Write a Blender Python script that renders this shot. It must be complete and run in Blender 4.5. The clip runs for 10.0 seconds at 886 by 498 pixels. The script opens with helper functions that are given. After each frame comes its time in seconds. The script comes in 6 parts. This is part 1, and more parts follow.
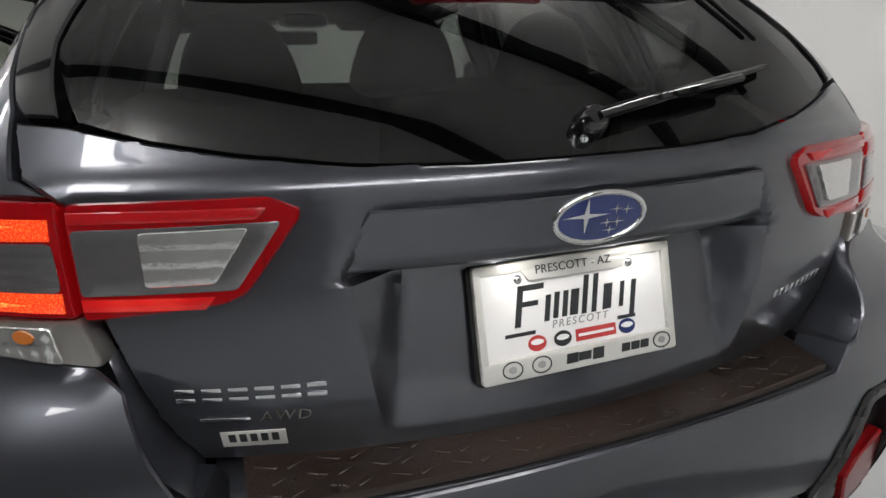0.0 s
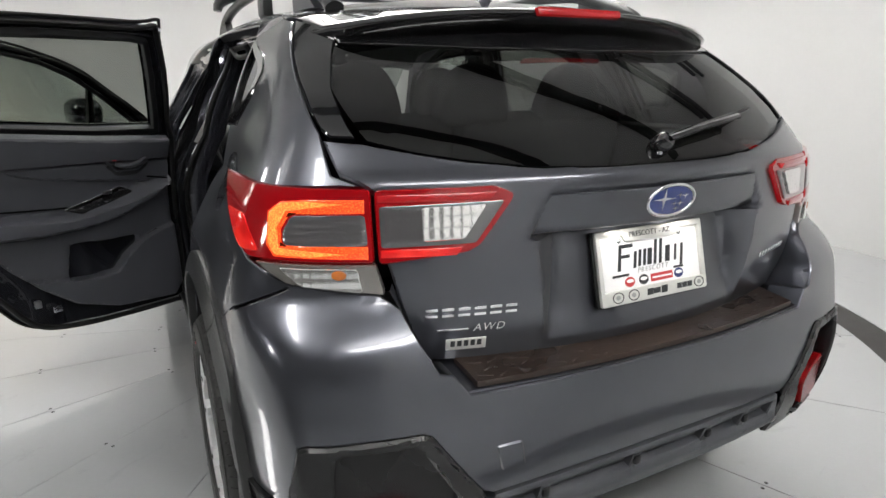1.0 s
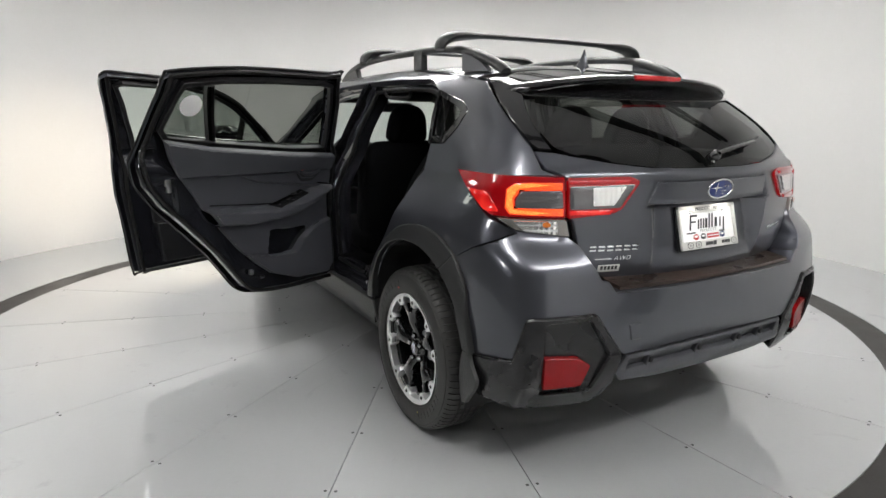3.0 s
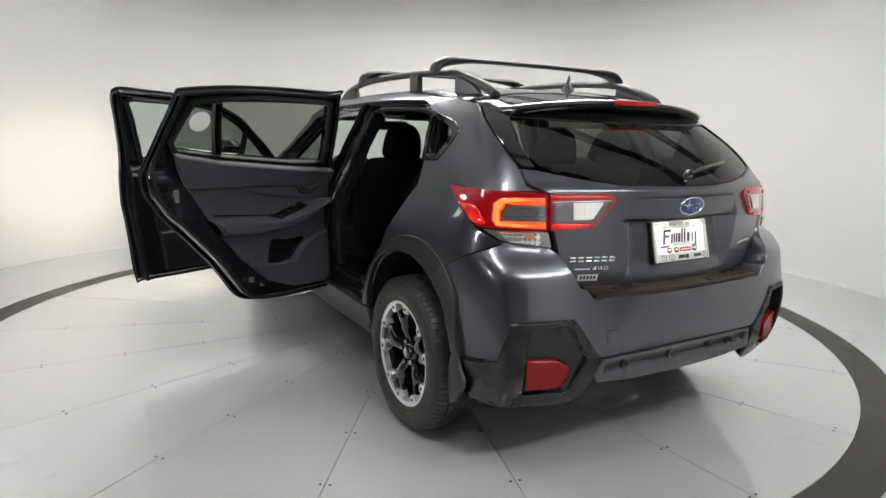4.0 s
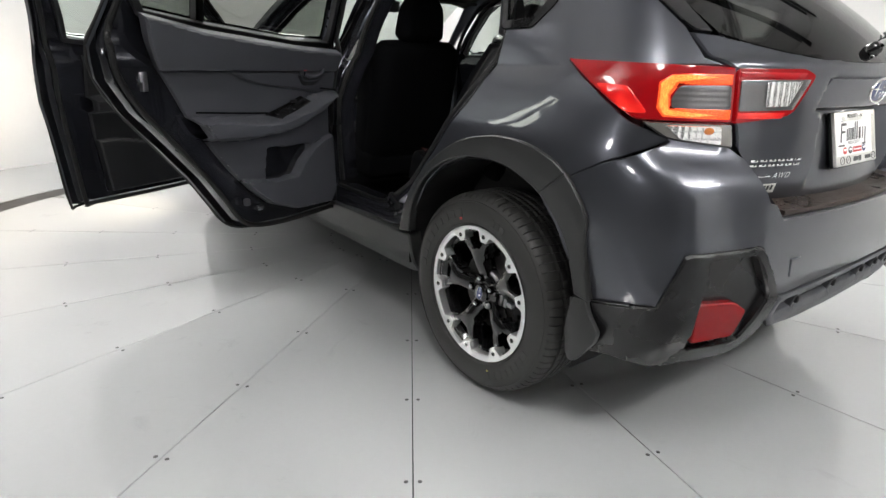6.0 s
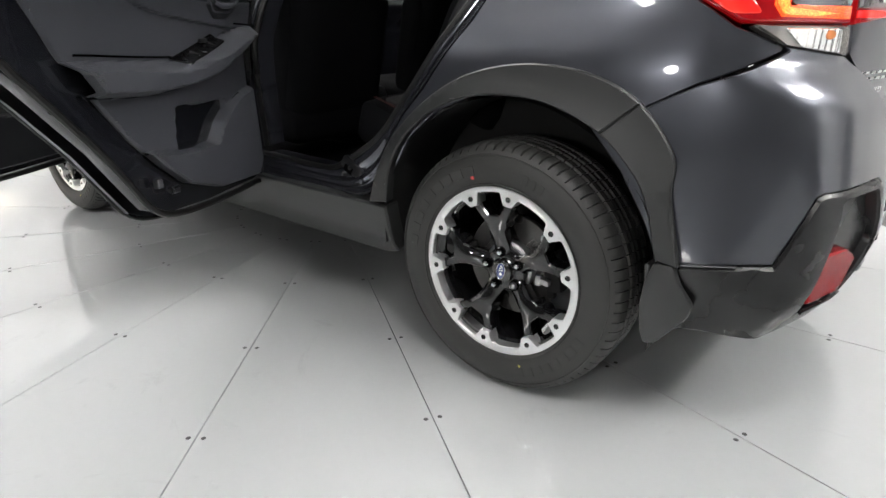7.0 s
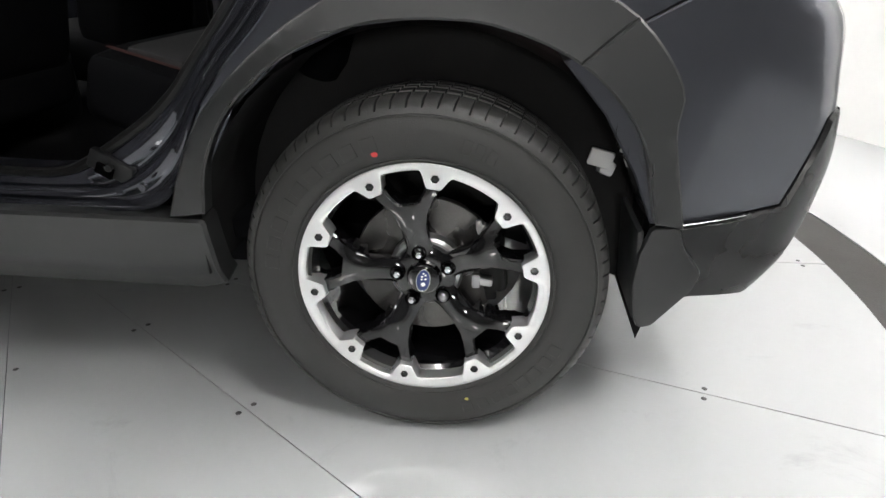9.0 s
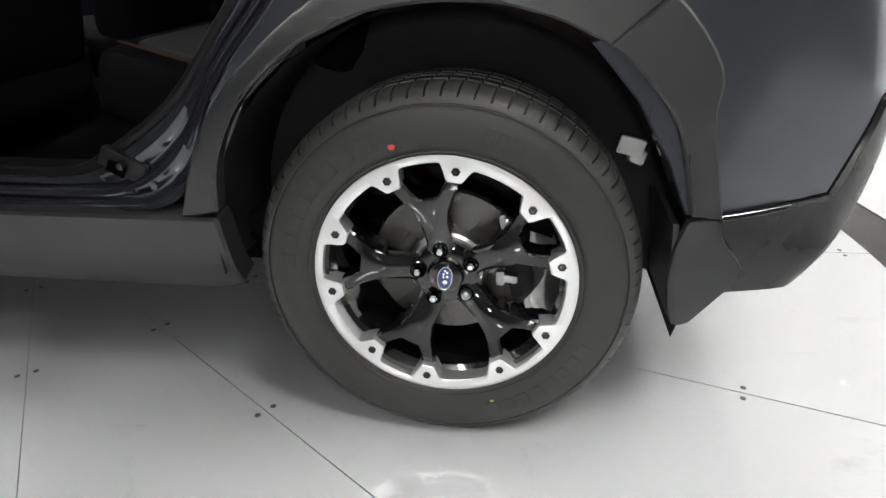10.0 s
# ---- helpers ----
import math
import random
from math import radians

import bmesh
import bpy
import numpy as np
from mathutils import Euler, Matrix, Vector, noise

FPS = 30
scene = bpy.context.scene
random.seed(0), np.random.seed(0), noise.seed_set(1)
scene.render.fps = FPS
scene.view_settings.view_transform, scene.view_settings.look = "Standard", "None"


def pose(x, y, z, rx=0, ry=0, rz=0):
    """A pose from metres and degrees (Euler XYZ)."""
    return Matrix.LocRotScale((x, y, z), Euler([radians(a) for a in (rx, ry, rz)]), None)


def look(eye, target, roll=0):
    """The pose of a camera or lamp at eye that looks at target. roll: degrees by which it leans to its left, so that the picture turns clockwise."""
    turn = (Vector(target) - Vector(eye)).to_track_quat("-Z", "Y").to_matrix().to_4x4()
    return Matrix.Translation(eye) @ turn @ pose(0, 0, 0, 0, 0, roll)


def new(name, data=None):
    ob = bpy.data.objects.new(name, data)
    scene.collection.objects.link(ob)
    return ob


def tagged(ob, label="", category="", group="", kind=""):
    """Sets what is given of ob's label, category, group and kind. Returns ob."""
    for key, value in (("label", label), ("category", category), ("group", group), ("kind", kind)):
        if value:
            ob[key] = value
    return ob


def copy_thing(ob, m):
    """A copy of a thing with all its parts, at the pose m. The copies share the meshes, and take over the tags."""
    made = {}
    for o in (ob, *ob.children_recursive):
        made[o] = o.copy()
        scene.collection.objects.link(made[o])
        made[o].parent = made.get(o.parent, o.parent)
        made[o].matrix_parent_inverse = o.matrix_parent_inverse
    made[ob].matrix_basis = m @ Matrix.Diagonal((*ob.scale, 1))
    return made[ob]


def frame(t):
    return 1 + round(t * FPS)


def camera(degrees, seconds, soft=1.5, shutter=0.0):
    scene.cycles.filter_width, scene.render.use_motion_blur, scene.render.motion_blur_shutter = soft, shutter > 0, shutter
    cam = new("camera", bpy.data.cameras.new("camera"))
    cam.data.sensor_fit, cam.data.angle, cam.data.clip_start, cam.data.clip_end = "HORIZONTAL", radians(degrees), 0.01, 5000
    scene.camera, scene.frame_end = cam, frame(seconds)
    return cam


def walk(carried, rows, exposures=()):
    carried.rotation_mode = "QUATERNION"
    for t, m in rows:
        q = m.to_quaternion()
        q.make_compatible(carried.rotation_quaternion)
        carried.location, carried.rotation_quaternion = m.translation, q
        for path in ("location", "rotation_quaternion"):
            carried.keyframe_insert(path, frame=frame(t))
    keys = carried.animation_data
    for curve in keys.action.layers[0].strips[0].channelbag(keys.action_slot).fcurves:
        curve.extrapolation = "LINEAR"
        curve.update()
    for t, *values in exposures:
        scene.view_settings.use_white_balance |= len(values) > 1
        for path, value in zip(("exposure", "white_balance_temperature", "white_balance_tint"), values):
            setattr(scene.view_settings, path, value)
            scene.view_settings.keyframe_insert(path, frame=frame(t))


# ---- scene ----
cam = camera(72.0, 10.0)
PATH = [
    (0, (-0.444, -1.396, 1.243), (0.203, 0.401, 0.649), -1.5),
    (0.5, (-0.713, -1.534, 1.249), (0.058, 0.217, 0.666), -0.6),
    (1, (-1.0, -1.655, 1.28), (-0.117, 0.064, 0.765), -0.6),
    (1.5, (-1.248, -1.845, 1.3), (-0.322, -0.149, 0.783), 0.8),
    (2, (-1.488, -1.981, 1.283), (-0.557, -0.279, 0.798), 1.0),
    (2.5, (-1.787, -2.069, 1.287), (-0.828, -0.373, 0.832), 0.2),
    (4, (-2.026, -2.323, 1.296), (-1.041, -0.622, 0.931), 1.1),
    (4.5, (-2.054, -2.285, 1.294), (-1.014, -0.613, 0.945), 1.4),
    (5, (-2.143, -2.062, 1.258), (-1.042, -0.427, 0.916), 1.0),
    (5.5, (-2.2, -1.783, 1.19), (-1.05, -0.223, 0.697), 1.6),
    (6, (-2.158, -1.428, 1.125), (-0.979, 0.062, 0.502), 1.7),
    (6.2, (-2.171, -1.295, 1.103), (-0.964, 0.165, 0.459), 2.1),
    (7.3, (-2.111, -0.635, 0.963), (-0.544, 0.331, 0.19), 0.25),
    (7.5, (-2.083, -0.524, 0.959), (-0.456, 0.301, 0.152), 1.25),
    (8, (-2.014, -0.261, 0.936), (-0.24, 0.151, 0.108), 1.42),
    (8.5, (-1.962, -0.14, 0.912), (-0.159, 0.099, 0.07), 0.05),
    (9, (-1.867, -0.139, 0.886), (-0.066, 0.044, 0.029), 0.4),
    (9.5, (-1.823, -0.142, 0.873), (-0.045, 0.106, -0.009), -0.63),
    (10, (-1.815, -0.136, 0.871), (-0.038, 0.122, -0.01), -1.43),
]
walk(cam, [(t, look(eye, target, roll)) for t, eye, target, roll in PATH],
     exposures=((0, -0.2), (0.5, 0.35), (1.0, 0.35), (2.0, 0.3), (4.5, 0.3), (5.2, 0.3), (6.2, 0.75), (7.3, 1.08), (8.0, 1.15), (10, 1.25)))

# ---- light of the studio ----
world = bpy.data.worlds.new("studio_world")
world.use_nodes = True
world.node_tree.nodes["Background"].inputs[0].default_value = (0.75, 0.78, 0.82, 1)
world.node_tree.nodes["Background"].inputs[1].default_value = 0.02
scene.world = world
scene.view_settings.exposure = 0.0
PANEL_WATTS = 17.0        # emission of the ceiling panels
HEAD_WATTS = 24.0       # emission of the round lamp in the bay
TABLE = (-0.03, 1.59)      # middle of the turntable
WALL_R = 4.05
BACK_R = 6.2
CEIL_Z = 3.3


# ---- materials ----
def node(nt, kind, **values):
    n = nt.nodes.new(kind)
    for key, value in values.items():
        if key in n.inputs:
            n.inputs[key].default_value = value
    return n


def mat(name, color, rough=0.5, metal=0.0, coat=0.0, grain=0.0, scale=40.0, bump=0.0, bump_scale=200.0, blotch=0.0, spec=0.5):
    """A surface with two scales of variation: blotches in its colour and gloss, and fine grain."""
    m = bpy.data.materials.new(name)
    m.use_nodes = True
    nt = m.node_tree
    b = nt.nodes["Principled BSDF"]
    b.inputs["Base Color"].default_value = (*color, 1)
    b.inputs["Roughness"].default_value = rough
    b.inputs["Metallic"].default_value = metal
    b.inputs["Coat Weight"].default_value = coat
    b.inputs["Coat Roughness"].default_value = 0.025
    b.inputs["Specular IOR Level"].default_value = spec
    co = node(nt, "ShaderNodeTexCoord")
    if grain or blotch:
        fine = node(nt, "ShaderNodeTexNoise", Scale=scale * 8, Detail=4.0)
        wide = node(nt, "ShaderNodeTexNoise", Scale=scale / 8, Detail=3.0)
        nt.links.new(co.outputs["Object"], fine.inputs["Vector"])
        nt.links.new(co.outputs["Object"], wide.inputs["Vector"])
        f = node(nt, "ShaderNodeMapRange")
        f.inputs["To Min"].default_value, f.inputs["To Max"].default_value = 1 - grain, 1 + grain
        w = node(nt, "ShaderNodeMapRange")
        w.inputs["From Min"].default_value, w.inputs["From Max"].default_value = 0.3, 0.7
        w.inputs["To Min"].default_value, w.inputs["To Max"].default_value = 1 - blotch, 1 + blotch
        nt.links.new(fine.outputs["Fac"], f.inputs["Value"])
        nt.links.new(wide.outputs["Fac"], w.inputs["Value"])
        mul = node(nt, "ShaderNodeMath")
        mul.operation = "MULTIPLY"
        nt.links.new(f.outputs[0], mul.inputs[0])
        nt.links.new(w.outputs[0], mul.inputs[1])
        mix = node(nt, "ShaderNodeVectorMath")
        mix.operation = "SCALE"
        mix.inputs[0].default_value = color
        nt.links.new(mul.outputs[0], mix.inputs["Scale"])
        nt.links.new(mix.outputs[0], b.inputs["Base Color"])
        r = node(nt, "ShaderNodeMath")
        r.operation = "MULTIPLY"
        r.inputs[1].default_value = rough
        nt.links.new(w.outputs[0], r.inputs[0])
        nt.links.new(r.outputs[0], b.inputs["Roughness"])
    if bump:
        n = node(nt, "ShaderNodeTexNoise", Scale=bump_scale, Detail=3.0)
        nt.links.new(co.outputs["Object"], n.inputs["Vector"])
        bp = node(nt, "ShaderNodeBump", Strength=bump, Distance=0.002)
        nt.links.new(n.outputs["Fac"], bp.inputs["Height"])
        nt.links.new(bp.outputs[0], b.inputs["Normal"])
    return m


def glass_mat(name, tint, gloss=0.06):
    """Thin tinted glass: see-through with a clear reflection."""
    m = bpy.data.materials.new(name)
    m.use_nodes = True
    nt = m.node_tree
    nt.nodes.remove(nt.nodes["Principled BSDF"])
    out = nt.nodes["Material Output"]
    tr = node(nt, "ShaderNodeBsdfTransparent")
    tr.inputs[0].default_value = (*tint, 1)
    gl = node(nt, "ShaderNodeBsdfGlossy", Roughness=0.02)
    fr = node(nt, "ShaderNodeLayerWeight", Blend=0.5)
    pw = node(nt, "ShaderNodeMath")
    pw.operation = "POWER"
    pw.inputs[1].default_value = 4.5
    ad = node(nt, "ShaderNodeMath")
    ad.operation, ad.use_clamp = "MULTIPLY_ADD", True
    ad.inputs[1].default_value, ad.inputs[2].default_value = 0.9, gloss
    nt.links.new(fr.outputs["Facing"], pw.inputs[0])
    nt.links.new(pw.outputs[0], ad.inputs[0])
    mx = node(nt, "ShaderNodeMixShader")
    nt.links.new(ad.outputs[0], mx.inputs[0])
    nt.links.new(tr.outputs[0], mx.inputs[1])
    nt.links.new(gl.outputs[0], mx.inputs[2])
    nt.links.new(mx.outputs[0], out.inputs[0])
    return m


def lamp_mat(name, color, strength, base=(0.2, 0.2, 0.2), spots=0.0, hot=None):
    m = mat(name, base, 0.12, coat=1.0, spec=0.2)
    nt = m.node_tree
    b = nt.nodes["Principled BSDF"]
    b.inputs["Emission Color"].default_value = (*color, 1)
    b.inputs["Emission Strength"].default_value = strength
    if spots:
        co = node(nt, "ShaderNodeTexCoord")
        v = node(nt, "ShaderNodeTexNoise", Scale=spots, Detail=1.0)
        nt.links.new(co.outputs["Object"], v.inputs["Vector"])
        r = node(nt, "ShaderNodeMapRange")
        r.inputs["From Min"].default_value, r.inputs["From Max"].default_value = 0.38, 0.66
        r.inputs["To Min"].default_value, r.inputs["To Max"].default_value = 0.65 * strength, 1.4 * strength
        nt.links.new(v.outputs["Fac"], r.inputs["Value"])
        nt.links.new(r.outputs[0], b.inputs["Emission Strength"])
        if hot:
            mx = node(nt, "ShaderNodeMixRGB")
            mx.inputs[1].default_value, mx.inputs[2].default_value = (*color, 1), (*hot, 1)
            rr = node(nt, "ShaderNodeMapRange")
            rr.inputs["From Min"].default_value, rr.inputs["From Max"].default_value = 0.46, 0.64
            nt.links.new(v.outputs["Fac"], rr.inputs["Value"])
            nt.links.new(rr.outputs[0], mx.inputs[0])
            nt.links.new(mx.outputs[0], b.inputs["Emission Color"])
    return m


PAINT = mat("grey_metallic_paint", (0.088, 0.092, 0.110), 0.30, metal=0.80, coat=1.0, grain=0.012, scale=60, blotch=0.02)
# the body paint again, darkened for the shade inside the door openings
JAMB = mat("shaded_body_paint", (0.064, 0.067, 0.082), 0.15, metal=0.75, coat=1.0, grain=0.04, scale=120)
CLAD = mat("charcoal_plastic", (0.026, 0.027, 0.0275), 0.34, grain=0.10, scale=60, bump=0.25, bump_scale=900, blotch=0.08)
GLOSSBLACK = mat("gloss_black", (0.008, 0.008, 0.009), 0.08, coat=1.0)
RUBBER = mat("black_rubber", (0.007, 0.007, 0.007), 0.5, grain=0.15, bump=0.2, bump_scale=500, spec=0.3)
SIDEWALL = mat("tyre_rubber", (0.027, 0.027, 0.026), 0.48, grain=0.15, scale=30, bump=0.2, bump_scale=400, blotch=0.12)
GREYPLASTIC = mat("grey_moulding", (0.066, 0.069, 0.078), 0.38, grain=0.1, scale=60, bump=0.1, bump_scale=900)
# near-black without highlights: the shade in gaps and holes, as a colour
DARK = mat("dark_cavity", (0.0022, 0.0022, 0.0024), 0.9, spec=0.0)
LINER = mat("black_arch_liner", (0.014, 0.014, 0.0145), 0.75, grain=0.25, scale=60, bump=0.4, bump_scale=300, blotch=0.2, spec=0.3)
DOORSHELL = mat("dark_door_shell_paint", (0.016, 0.017, 0.022), 0.18, metal=0.4, coat=1.0, grain=0.04, scale=120)
TRIM = mat("charcoal_trim", (0.056, 0.058, 0.068), 0.38, grain=0.15, scale=60, bump=0.4, bump_scale=700, blotch=0.06)
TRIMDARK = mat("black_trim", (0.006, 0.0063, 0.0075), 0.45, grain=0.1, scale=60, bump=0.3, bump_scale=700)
# black cloth, deeper than its own colour to hold the cabin's shade
CLOTH = mat("shaded_black_cloth", (0.0045, 0.0047, 0.0055), 0.9, grain=0.3, scale=60, bump=0.6, bump_scale=1200, spec=0.06)
HEADLINER = mat("charcoal_headliner", (0.035, 0.034, 0.033), 0.9, grain=0.1, scale=80)
PILLARTRIM = mat("beige_grey_trim", (0.35, 0.34, 0.32), 0.6, grain=0.05)
CHROME = mat("chrome", (0.75, 0.76, 0.78), 0.09, metal=1.0)
STEEL = mat("brushed_steel", (0.45, 0.45, 0.46), 0.35, metal=1.0, grain=0.2, scale=60, blotch=0.15)
ALLOY = mat("machined_alloy", (0.90, 0.905, 0.91), 0.36, metal=0.9, grain=0.08, scale=200)
RIMBLACK = mat("gloss_black_alloy", (0.009, 0.009, 0.010), 0.09, metal=0.2, coat=1.0, grain=0.1, scale=100)
RUST = mat("disc_iron", (0.10, 0.097, 0.094), 0.26, metal=0.8, grain=0.3, scale=60, blotch=0.3)
WHITEPAINT = mat("white_plate", (0.93, 0.93, 0.93), 0.35)
FRAMEGREY = mat("silver_plate_frame", (0.66, 0.66, 0.63), 0.35, metal=0.2, grain=0.05)
INK = mat("dark_ink", (0.025, 0.027, 0.03), 0.4)
INKRED = mat("red_ink", (0.55, 0.05, 0.05), 0.4)
INKBLUE = mat("blue_ink", (0.012, 0.028, 0.15), 0.3, coat=1.0)
INKGREY = mat("grey_ink", (0.35, 0.35, 0.35), 0.4)
REDLENS = lamp_mat("red_lens", (1.0, 0.010, 0.012), 0.085, (0.18, 0.0015, 0.004))
SATINBLACK = mat("satin_black_plastic", (0.011, 0.011, 0.012), 0.27, grain=0.1, scale=60, bump=0.08, bump_scale=900, blotch=0.08)
# grey metal that stands for the glint on a black plastic lip
LIPGLINT = mat("lip_glint_grey", (0.16, 0.16, 0.165), 0.22, metal=1.0, grain=0.05)
REDREFLECT = mat("red_reflector", (0.23, 0.003, 0.005), 0.22, coat=0.3, grain=0.1, scale=150, bump=0.3, bump_scale=600, spec=0.25)
REDLAMP = lamp_mat("lit_red_lamp", (1.0, 0.022, 0.012), 0.42, (0.30, 0.004, 0.008), spots=16, hot=(1.0, 0.055, 0.03))
REDDIM = lamp_mat("dim_red_lamp", (1.0, 0.02, 0.015), 0.09, (0.30, 0.008, 0.012))
AMBERBAND = lamp_mat("glowing_light_guide", (1.0, 0.060, 0.010), 0.85, (0.6, 0.03, 0.01), spots=420, hot=(1.0, 0.15, 0.025))
CORE = lamp_mat("bright_light_core", (1.0, 0.17, 0.025), 1.05, (0.6, 0.1, 0.03), spots=420, hot=(1.0, 0.36, 0.06))
CLEARLENS = mat("clear_lens_optic", (0.90, 0.90, 0.89), 0.14, metal=0.85, coat=1.0, bump=0.25, bump_scale=160, blotch=0.15)
SMOKELENS = mat("smoked_lens", (0.15, 0.145, 0.15), 0.14, metal=0.5, coat=1.0, bump=0.3, bump_scale=90)
TINT = glass_mat("dark_tinted_glass", (0.28, 0.29, 0.28), 0.105)
TINTDOOR = glass_mat("privacy_glass", (0.27, 0.285, 0.265))
CLEARGLASS = glass_mat("green_clear_glass", (0.62, 0.68, 0.64))
STEPPAD = mat("brown_black_step_pad", (0.026, 0.016, 0.012), 0.34, grain=0.35, scale=40, bump=0.35, bump_scale=220, blotch=0.35)


# ---- building tools ----
def part(name, bm, material, parent=None, label="", sharp=38):
    me = bpy.data.meshes.new(name)
    bmesh.ops.recalc_face_normals(bm, faces=bm.faces)
    bm.to_mesh(me)
    bm.free()
    me.materials.append(material)
    for p in me.polygons:
        p.use_smooth = True
    me.set_sharp_from_angle(angle=radians(sharp))
    ob = new(name, me)
    if parent:
        ob.parent = parent
    if label:
        tagged(ob, label)
    return ob


def curve(points):
    """A smooth line through (t, value) pairs, without overshoot."""
    ts, vs = [p[0] for p in points], [p[1] for p in points]
    n = len(ts)
    d = [(vs[i + 1] - vs[i]) / (ts[i + 1] - ts[i]) for i in range(n - 1)]
    m = [d[0]] + [0 if d[i - 1] * d[i] <= 0 else 2 * d[i - 1] * d[i] / (d[i - 1] + d[i]) for i in range(1, n - 1)] + [d[-1]]

    def f(t):
        if t <= ts[0]:
            return vs[0] + m[0] * (t - ts[0])
        if t >= ts[-1]:
            return vs[-1] + m[-1] * (t - ts[-1])
        i = 0
        while t > ts[i + 1]:
            i += 1
        h = ts[i + 1] - ts[i]
        s = (t - ts[i]) / h
        return vs[i] * (1 + 2 * s) * (1 - s) ** 2 + h * m[i] * s * (1 - s) ** 2 + vs[i + 1] * s * s * (3 - 2 * s) + h * m[i + 1] * s * s * (s - 1)
    return f


def step(a, b, t):
    t = max(0.0, min(1.0, (t - a) / (b - a)))
    return t * t * (3 - 2 * t)


def rounded(points, r=0.02, seg=3):
    """A closed outline with its corners rounded."""
    out, n = [], len(points)
    for i in range(n):
        p, a, b = Vector(points[i][:2]), Vector(points[i - 1][:2]), Vector(points[(i + 1) % n][:2])
        da, db = (a - p), (b - p)
        k = min(r, da.length * 0.45, db.length * 0.45)
        if k < 1e-5 or da.angle(db) > 2.9:
            out.append((p.x, p.y))
            continue
        s, e = p + da.normalized() * k, p + db.normalized() * k
        for j in range(seg + 1):
            t = j / seg
            q = s * (1 - t) ** 2 + p * 2 * t * (1 - t) + e * t * t
            out.append((q.x, q.y))
    return out


def sheet(outline, surf, cell=(0.04, 0.03), off=0.0, rim=0.004, drop=0.004, thick=0.012, holes=(), lines=(), mirror=False, cuts=()):
    """A panel: an outline in the two parameters of surf, cut into cells, laid on surf (moved out by off), with rolled
    edges and a skirt of that thickness. holes: convex outlines that are cut through."""
    bm = bmesh.new()
    bm.faces.new([bm.verts.new((u, v, 0)) for u, v in outline])
    us, vs = [p[0] for p in outline], [p[1] for p in outline]

    def cut(co, no):
        bmesh.ops.bisect_plane(bm, geom=bm.verts[:] + bm.edges[:] + bm.faces[:], dist=1e-5, plane_co=(*co, 0), plane_no=(*no, 0))
    for lo, hi, c, k in ((min(us), max(us), cell[0], 0), (min(vs), max(vs), cell[1], 1)):
        n = max(1, math.ceil((hi - lo) / c))
        for i in range(1, n):
            x = lo + (hi - lo) * i / n
            cut((x, 0) if k == 0 else (0, x), (1, 0) if k == 0 else (0, 1))
    for k, x in lines:
        cut((x, 0) if k == 0 else (0, x), (1, 0) if k == 0 else (0, 1))
    for p, q in cuts:
        cut(p, (q[1] - p[1], p[0] - q[0]))
    for hole in holes:
        edges = [(Vector(hole[i - 1]), Vector(hole[i])) for i in range(len(hole))]
        area = sum(a.x * b.y - b.x * a.y for a, b in edges)
        for a, b in edges:
            cut(a, (b.y - a.y, a.x - b.x))
        dead = []
        for f in bm.faces:
            c = f.calc_center_median().xy
            if all((b - a).cross(c - a) * area > 0 for a, b in edges):
                dead.append(f)
        bmesh.ops.delete(bm, geom=dead, context="FACES")
    bmesh.ops.remove_doubles(bm, verts=bm.verts[:], dist=8e-4)
    bmesh.ops.dissolve_degenerate(bm, edges=bm.edges[:], dist=5e-4)
    normal = {}
    e = 1e-3
    for v in bm.verts:
        a, b = v.co.x, v.co.y
        p = Vector(surf(a, b))
        n = (Vector(surf(a, b + e)) - Vector(surf(a, b - e))).cross(Vector(surf(a + e, b)) - Vector(surf(a - e, b)))
        n.normalize()
        o = off(a, b, p) if callable(off) else off
        v.co = p + n * o
        normal[v] = n
    bm.normal_update()
    flip = sum(f.normal.dot(normal[f.verts[0]]) for f in bm.faces) < 0
    if flip:
        bmesh.ops.reverse_faces(bm, faces=bm.faces[:])
        bm.normal_update()
    if rim:
        border = {v for v in bm.verts if v.is_boundary}
        bmesh.ops.inset_region(bm, faces=bm.faces[:], thickness=rim, depth=0, use_boundary=True, use_even_offset=True)
        bm.normal_update()
        for v in bm.verts:
            if v.is_boundary and v in normal:
                v.co -= normal[v] * drop
    if thick:
        ring = [ed for ed in bm.edges if ed.is_boundary]
        made = bmesh.ops.extrude_edge_only(bm, edges=ring)["geom"]
        start = [v for v in normal if v.is_valid]
        for v in [g for g in made if isinstance(g, bmesh.types.BMVert)]:
            near = None
            for ed in v.link_edges:
                o = ed.other_vert(v)
                if o in normal:
                    near = normal[o]
            if near is not None:
                v.co -= near * thick
    if mirror:
        mirror_x(bm)
    return bm


def mirror_x(bm):
    for v in bm.verts:
        v.co.x = -v.co.x
    bmesh.ops.reverse_faces(bm, faces=bm.faces[:])
    return bm


def moved(bm, m):
    bmesh.ops.transform(bm, matrix=m, verts=bm.verts[:])
    return bm


def box(size, bevel=0.005, m=None, seg=2):
    bm = bmesh.new()
    bmesh.ops.create_cube(bm, size=1.0)
    bmesh.ops.scale(bm, vec=size, verts=bm.verts[:])
    if bevel:
        bmesh.ops.bevel(bm, geom=bm.edges[:], offset=min(bevel, min(size) * 0.45), segments=seg, profile=0.5, affect="EDGES")
    return moved(bm, m) if m else bm


